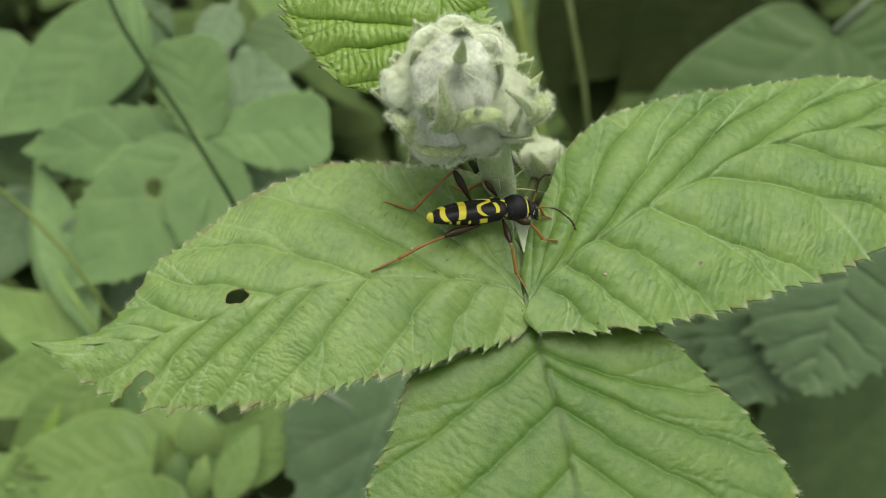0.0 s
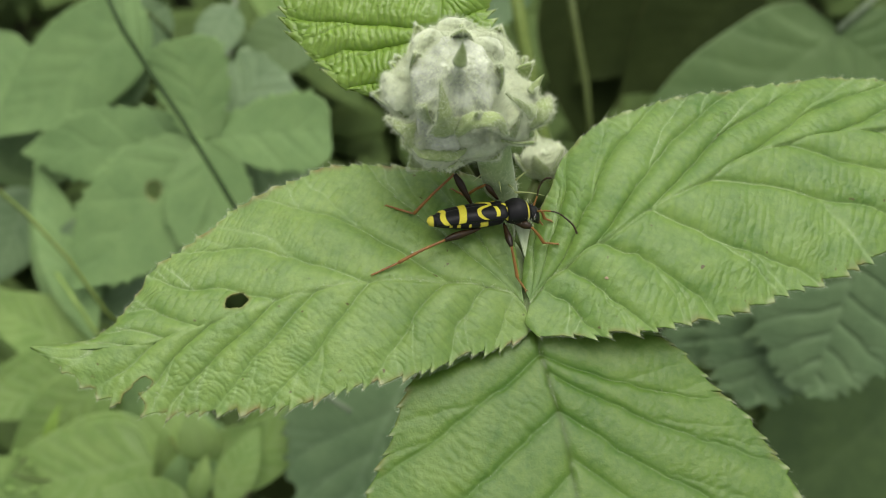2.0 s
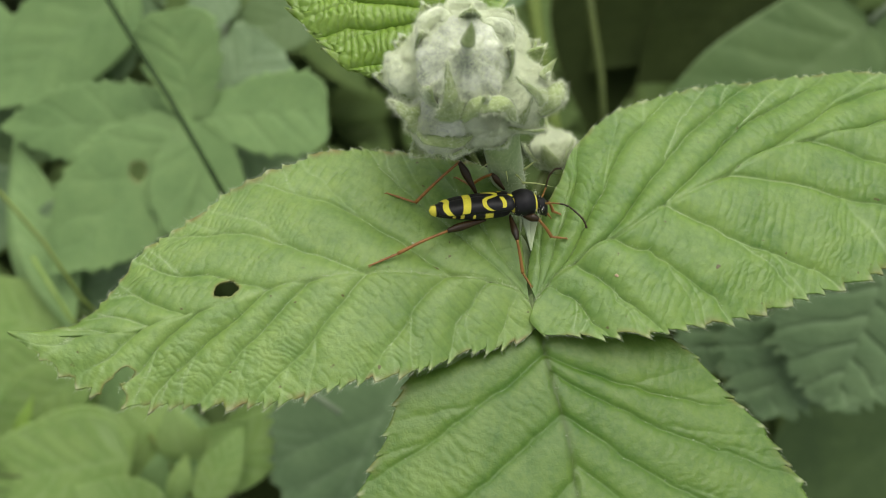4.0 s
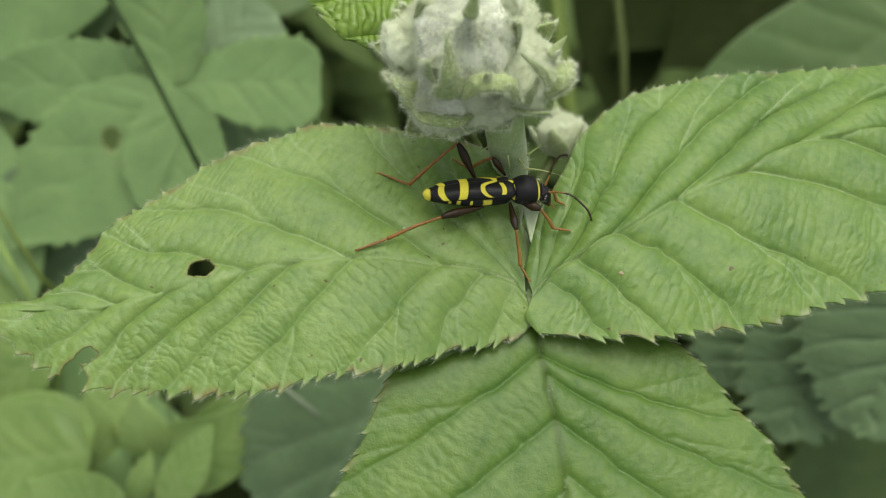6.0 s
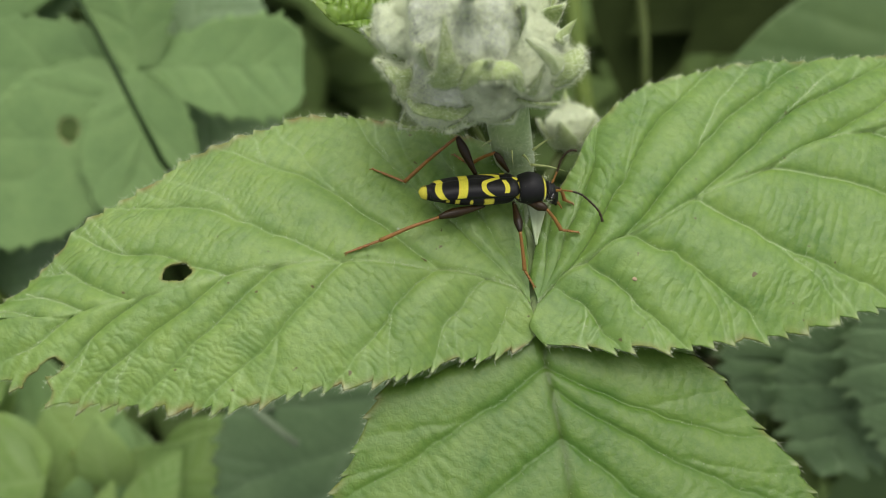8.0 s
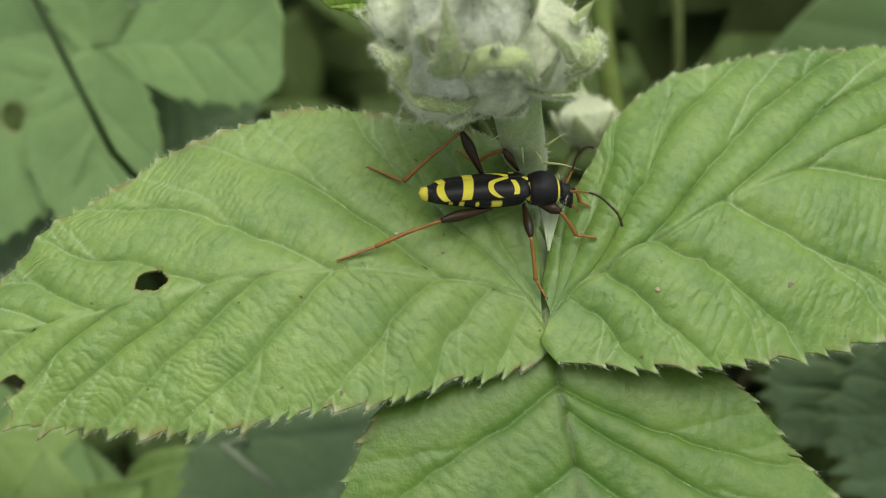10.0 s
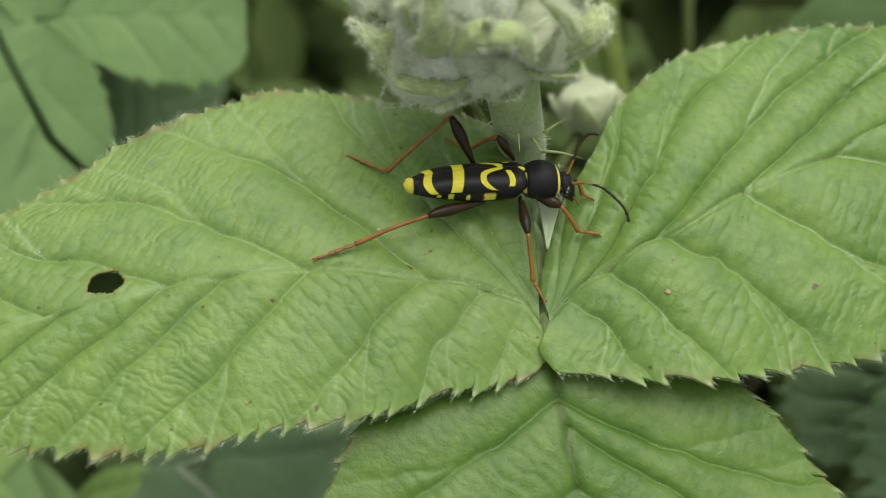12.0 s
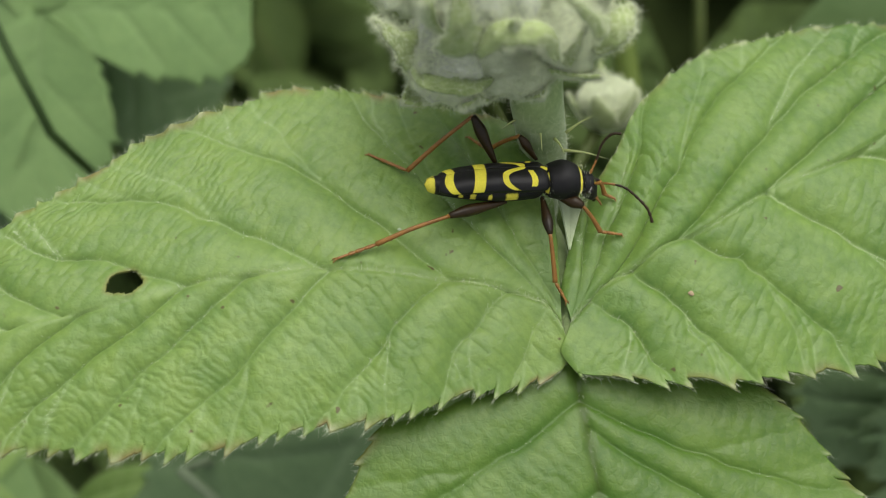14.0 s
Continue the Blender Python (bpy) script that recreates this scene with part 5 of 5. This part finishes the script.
    tube('stem', [(-63.5, 16.4, -120.9), (-58.0, 10.2, -123.8), (-52.0, 4.1, -132.2), (-48.0, 12.1, -192.2), (-44.0, 18.1, -360.0)], [0.6, 0.7], MID_STEM, p, 20, 8)
    p = plant('vine_tendril', 'thin curled green tendril with tiny buds', 'plant')
    tube('tendril', [(-66.4, 6.9, -330.0), (-68.4, 3.9, -165.4), (-72.4, 0.9, -125.4), (-80.6, 4.1, -121.8), (-85.9, 5.9, -120.0), (-90.8, 4.1, -119.9), (-93.9, 4.9, -118.5), (-93.9, 7.6, -117.1), (-90.9, 8.2, -115.6)], [0.45, 0.4, 0.35, 0.25], DIM_STEM, p, 40, 8)
    tube('bud', [(-95.1, 2.0, -121.0), (-94.1, 2.3, -119.7), (-93.4, 2.9, -119.4)], [0.2, 0.75, 0.2], LEAF_PALE, p, 8, 8)
    tube('bud', [(-90.2, 2.3, -120.7), (-89.2, 2.6, -119.4), (-88.4, 3.2, -119.1)], [0.2, 0.75, 0.2], LEAF_PALE, p, 8, 8)
    tube('bud', [(-94.3, 8.8, -117.6), (-93.4, 9.1, -116.3), (-92.6, 9.7, -116.0)], [0.2, 0.75, 0.2], LEAF_PALE, p, 8, 8)
    tube('bud', [(-91.5, 6.9, -118.5), (-90.6, 7.2, -117.2), (-89.8, 7.8, -116.9)], [0.2, 0.75, 0.2], LEAF_PALE, p, 8, 8)
    p = plant('dull_bramble_leaf', 'dull blue-green toothed bramble leaf in the shade', 'bramble leaf')
    plain_leaf(p, (-11.4, 34.1, -98.2), (-29.4, -6.8, -124.4), 38.4, 'ovate', LEAF_DULL, 31, tooth=1.4, nu=140, nv=51, pitch=4.6, gap=0.18, bulge=0.5, wrinkle=0.15, ladder=2.0)
    tube('petiole', [(-11.4, 34.1, -98.2), (-5.8, 41.2, -111.3), (-1.8, 49.2, -171.3), (2.2, 55.2, -360.0)], [0.6, 0.7], STALK, p, 20, 8)
    p = plant('dull_bramble_leaf', 'dull blue-green toothed leaf with pale veins below the bramble', 'bramble leaf')
    plain_leaf(p, (74.5, 56.5, -76.2), (68.8, 30.1, -101.5), 33.4, 'broad', LEAF_DULL, 32, tooth=2.6, nu=220, nv=75, pitch=3.8, gap=0.16, cots=((0.4, 0.1), (0.4, 0.1)), bulge=0.55, wrinkle=0.2, ladder=1.3)
    plain_leaf(p, (63.0, 52.2, -86.4), (57.5, 29.0, -108.0), 24.8, 'broad', LEAF_DULL, 33, tooth=2.6, nu=220, nv=75, pitch=3.8, gap=0.16, cots=((0.4, 0.1), (0.4, 0.1)), bulge=0.55, wrinkle=0.2, ladder=1.3)
    plain_leaf(p, (79.8, 57.1, -80.2), (95.0, 43.2, -97.7), 22.2, 'broad', LEAF_DULL, 34, tooth=2.6, nu=220, nv=75, pitch=3.8, gap=0.16, cots=((0.4, 0.1), (0.4, 0.1)), bulge=0.55, wrinkle=0.2, ladder=1.3)
    plain_leaf(p, (56.9, 54.8, -93.1), (44.9, 38.6, -110.3), 21.8, 'broad', LEAF_DULL, 38, tooth=2.6, nu=220, nv=75, pitch=3.8, gap=0.16, cots=((0.4, 0.1), (0.4, 0.1)), bulge=0.55, wrinkle=0.2, ladder=1.3)
    tube('petiole', [(74.5, 56.5, -76.2), (82.3, 66.5, -75.5), (86.3, 74.5, -135.5), (90.3, 80.5, -360.0)], [0.6, 0.7], STALK, p, 20, 8)
    p = plant('shade_leaf_plant', 'dark green broad leaf in deep shade', 'plant')
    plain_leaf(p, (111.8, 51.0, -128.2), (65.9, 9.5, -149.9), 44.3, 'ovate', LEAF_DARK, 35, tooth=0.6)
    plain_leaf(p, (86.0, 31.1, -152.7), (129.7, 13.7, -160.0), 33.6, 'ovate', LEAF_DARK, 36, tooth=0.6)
    tube('stalk', [(111.8, 51.0, -128.2), (121.1, 61.1, -137.0), (125.1, 69.1, -197.0), (129.1, 75.1, -360.0)], [0.8, 0.9], GREEN_STEM, p, 20, 8)
    p = plant('dogwood_twig', 'broad smooth blue-green leaf on a pale stalk', 'plant')
    plain_leaf(p, (76.3, 111.9, -85.4), (30.0, 76.7, -106.8), 28.8, 'round', LEAF_MID, 41, tooth=0.05, gap=0.13, nu=90, bulge=0.4)
    plain_leaf(p, (77.0, 111.7, -86.2), (103.0, 96.8, -95.6), 24.4, 'round', LEAF_MID, 43, tooth=0.05, gap=0.13, nu=90, bulge=0.4)
    # three leaves painted near black for the gloom behind the stalks
    plain_leaf(p, (63.5, 138.2, -100.7), (32.4, 109.7, -115.5), 29.4, 'ovate', LEAF_GLOOM, 42, tooth=0.05)
    plain_leaf(p, (52.0, 148.2, -110.0), (22.5, 118.7, -125.4), 27.7, 'ovate', LEAF_GLOOM, 44, tooth=0.05)
    plain_leaf(p, (26.2, 154.6, -114.5), (27.0, 106.4, -138.2), 28.3, 'ovate', LEAF_GLOOM, 45, tooth=0.05)
    tube('stalk', [(76.1, 111.5, -84.9), (80.3, 115.2, -83.0), (86.2, 120.8, -80.1), (106.2, 143.0, -96.4), (110.2, 151.0, -156.4), (114.2, 157.0, -360.0)], [0.8, 0.9], DEAD_STEM, p, 20, 8)
    p = plant('green_stalk', 'upright light green bramble stalk', 'plant')
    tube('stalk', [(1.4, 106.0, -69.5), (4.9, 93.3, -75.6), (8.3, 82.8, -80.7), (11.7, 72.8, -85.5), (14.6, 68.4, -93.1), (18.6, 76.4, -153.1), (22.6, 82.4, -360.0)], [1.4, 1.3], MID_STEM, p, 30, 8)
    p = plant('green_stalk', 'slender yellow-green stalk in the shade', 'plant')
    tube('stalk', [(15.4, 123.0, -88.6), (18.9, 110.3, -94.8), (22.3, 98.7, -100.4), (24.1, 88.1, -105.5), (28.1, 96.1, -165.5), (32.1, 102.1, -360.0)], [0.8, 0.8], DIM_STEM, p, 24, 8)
    p = plant('pale_stalk', 'thin grey-green stalk among the leaves', 'plant')
    tube('stalk', [(-62.7, 124.9, -103.8), (-62.5, 113.8, -109.2), (-64.3, 104.4, -113.9), (-65.2, 96.3, -117.9), (-61.2, 104.3, -177.9), (-57.2, 110.3, -360.0)], [0.5, 0.5], PALE_STEM, p, 20, 8)
    p = plant('pale_leaf_plant', 'pale green leaf tip behind the others', 'plant')
    plain_leaf(p, (-57.8, 138.4, -110.9), (-52.0, 122.0, -118.8), 12.9, 'ovate', LEAF_PALE, 51)
    plain_leaf(p, (-36.8, 142.5, -115.3), (-3.6, 131.5, -119.8), 17.5, 'ovate', LEAF_SOFT, 52)
    plain_leaf(p, (7.4, 137.1, -102.8), (-6.4, 119.9, -111.6), 12.6, 'ovate', LEAF_DULL, 53)
    tube('stalk', [(-57.8, 138.4, -110.9), (-62.8, 149.0, -119.8), (-58.8, 157.0, -179.8), (-54.8, 163.0, -360.0)], [0.7, 0.9], GREEN_STEM, p, 20, 8)
    p = plant('dead_stalk', 'short pale broken stalk among the leaves', 'twig')
    tube('stalk', [(-24.3, 17.1, -95.4), (-28.3, 19.7, -94.3), (-31.4, 20.2, -94.1), (-27.4, 30.2, -140.0), (-25.4, 36.2, -360.0)], [0.6, 0.6], DEAD_STEM, p, 24, 8)
    p = plant('small_floret', 'tiny pale pinkish flower tuft', 'flower')
    tube('petal', [(-89.8, 117.3, -108.3), (-86.9, 117.9, -106.5), (-84.4, 118.1, -107.7)], [0.3, 0.9, 0.3], STIPULE, p, 8, 8)
    tube('petal', [(-86.7, 117.0, -108.3), (-85.4, 118.2, -106.3), (-85.4, 121.0, -106.3)], [0.3, 0.8, 0.2], STIPULE, p, 8, 8)
    tube('stalk', [(-86.8, 118.6, -108.9), (-88.4, 122.3, -119.7), (-84.4, 130.3, -179.7), (-80.4, 136.3, -360.0)], [0.5, 0.5], GREEN_STEM, p, 20, 8)


def build_undergrowth():
    rng = np.random.default_rng(77)
    verts, faces, vein, scorch = [], [], [], []
    for _ in range(2300):
        c = np.array([rng.uniform(-190, 190), rng.uniform(-70, 270), rng.uniform(-232, -165)])
        a, ln = rng.uniform(0, 6.28), rng.uniform(14, 34)
        wd = ln * rng.uniform(0.3, 0.6)
        d = np.array([math.cos(a), math.sin(a), rng.normal() * 0.3])
        s = np.cross([0.2 * rng.normal(), 0.2 * rng.normal(), 1], d)
        s /= np.linalg.norm(s)
        o = len(verts)
        for i in range(10):
            w = wd * math.sin(math.pi * (0.04 + 0.94 * (i / 9) ** 0.8)) / 2
            for j in range(-2, 3):
                verts.append(c + d * ln * (i / 9 - 0.5) + s * w * j / 2 + np.array([0, 0, 0.12 * abs(j) * w / 2 - 3 * (i / 9) ** 2]))
                vein.append(float(j == 0))
                scorch.append(0.0)
        faces += [tuple(o + k for k in f) for f in grid_faces(10, 5)]
    # the low leaves take their shade from the dark material
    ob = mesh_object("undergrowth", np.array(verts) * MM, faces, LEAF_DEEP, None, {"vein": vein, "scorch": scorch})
    ob.modifiers.new("thickness", "SOLIDIFY").thickness = 0.0002
    tagged(ob, "dense dark green leaves low in the shade", "undergrowth", kind="stuff")
    for _ in range(26):
        x, y = rng.uniform(-130, 130), rng.uniform(-20, 200)
        tw = tube("twig", [(x, y, -247), (x + rng.normal() * 15, y + rng.normal() * 15, -200), (x + rng.normal() * 35, y + rng.normal() * 30, rng.uniform(-180, -150))],
                  [0.9, 0.7, 0.4], TWIG if rng.random() < 0.5 else DIM_STEM, None, 14, 7)
        tagged(tw, "thin bare stalk standing in the undergrowth", "twig", "stalks in the undergrowth")


# ---- what moves ----
def motions():
    for ob in (SHOOT, INSECT):
        home = ob.matrix_world.copy()
        walk(ob, [(t, sunk(t) @ home) for t, _ in PATH])


build_ground()
SHOOT = build_bramble()
INSECT = build_beetle()
build_back()
build_undergrowth()
motions()
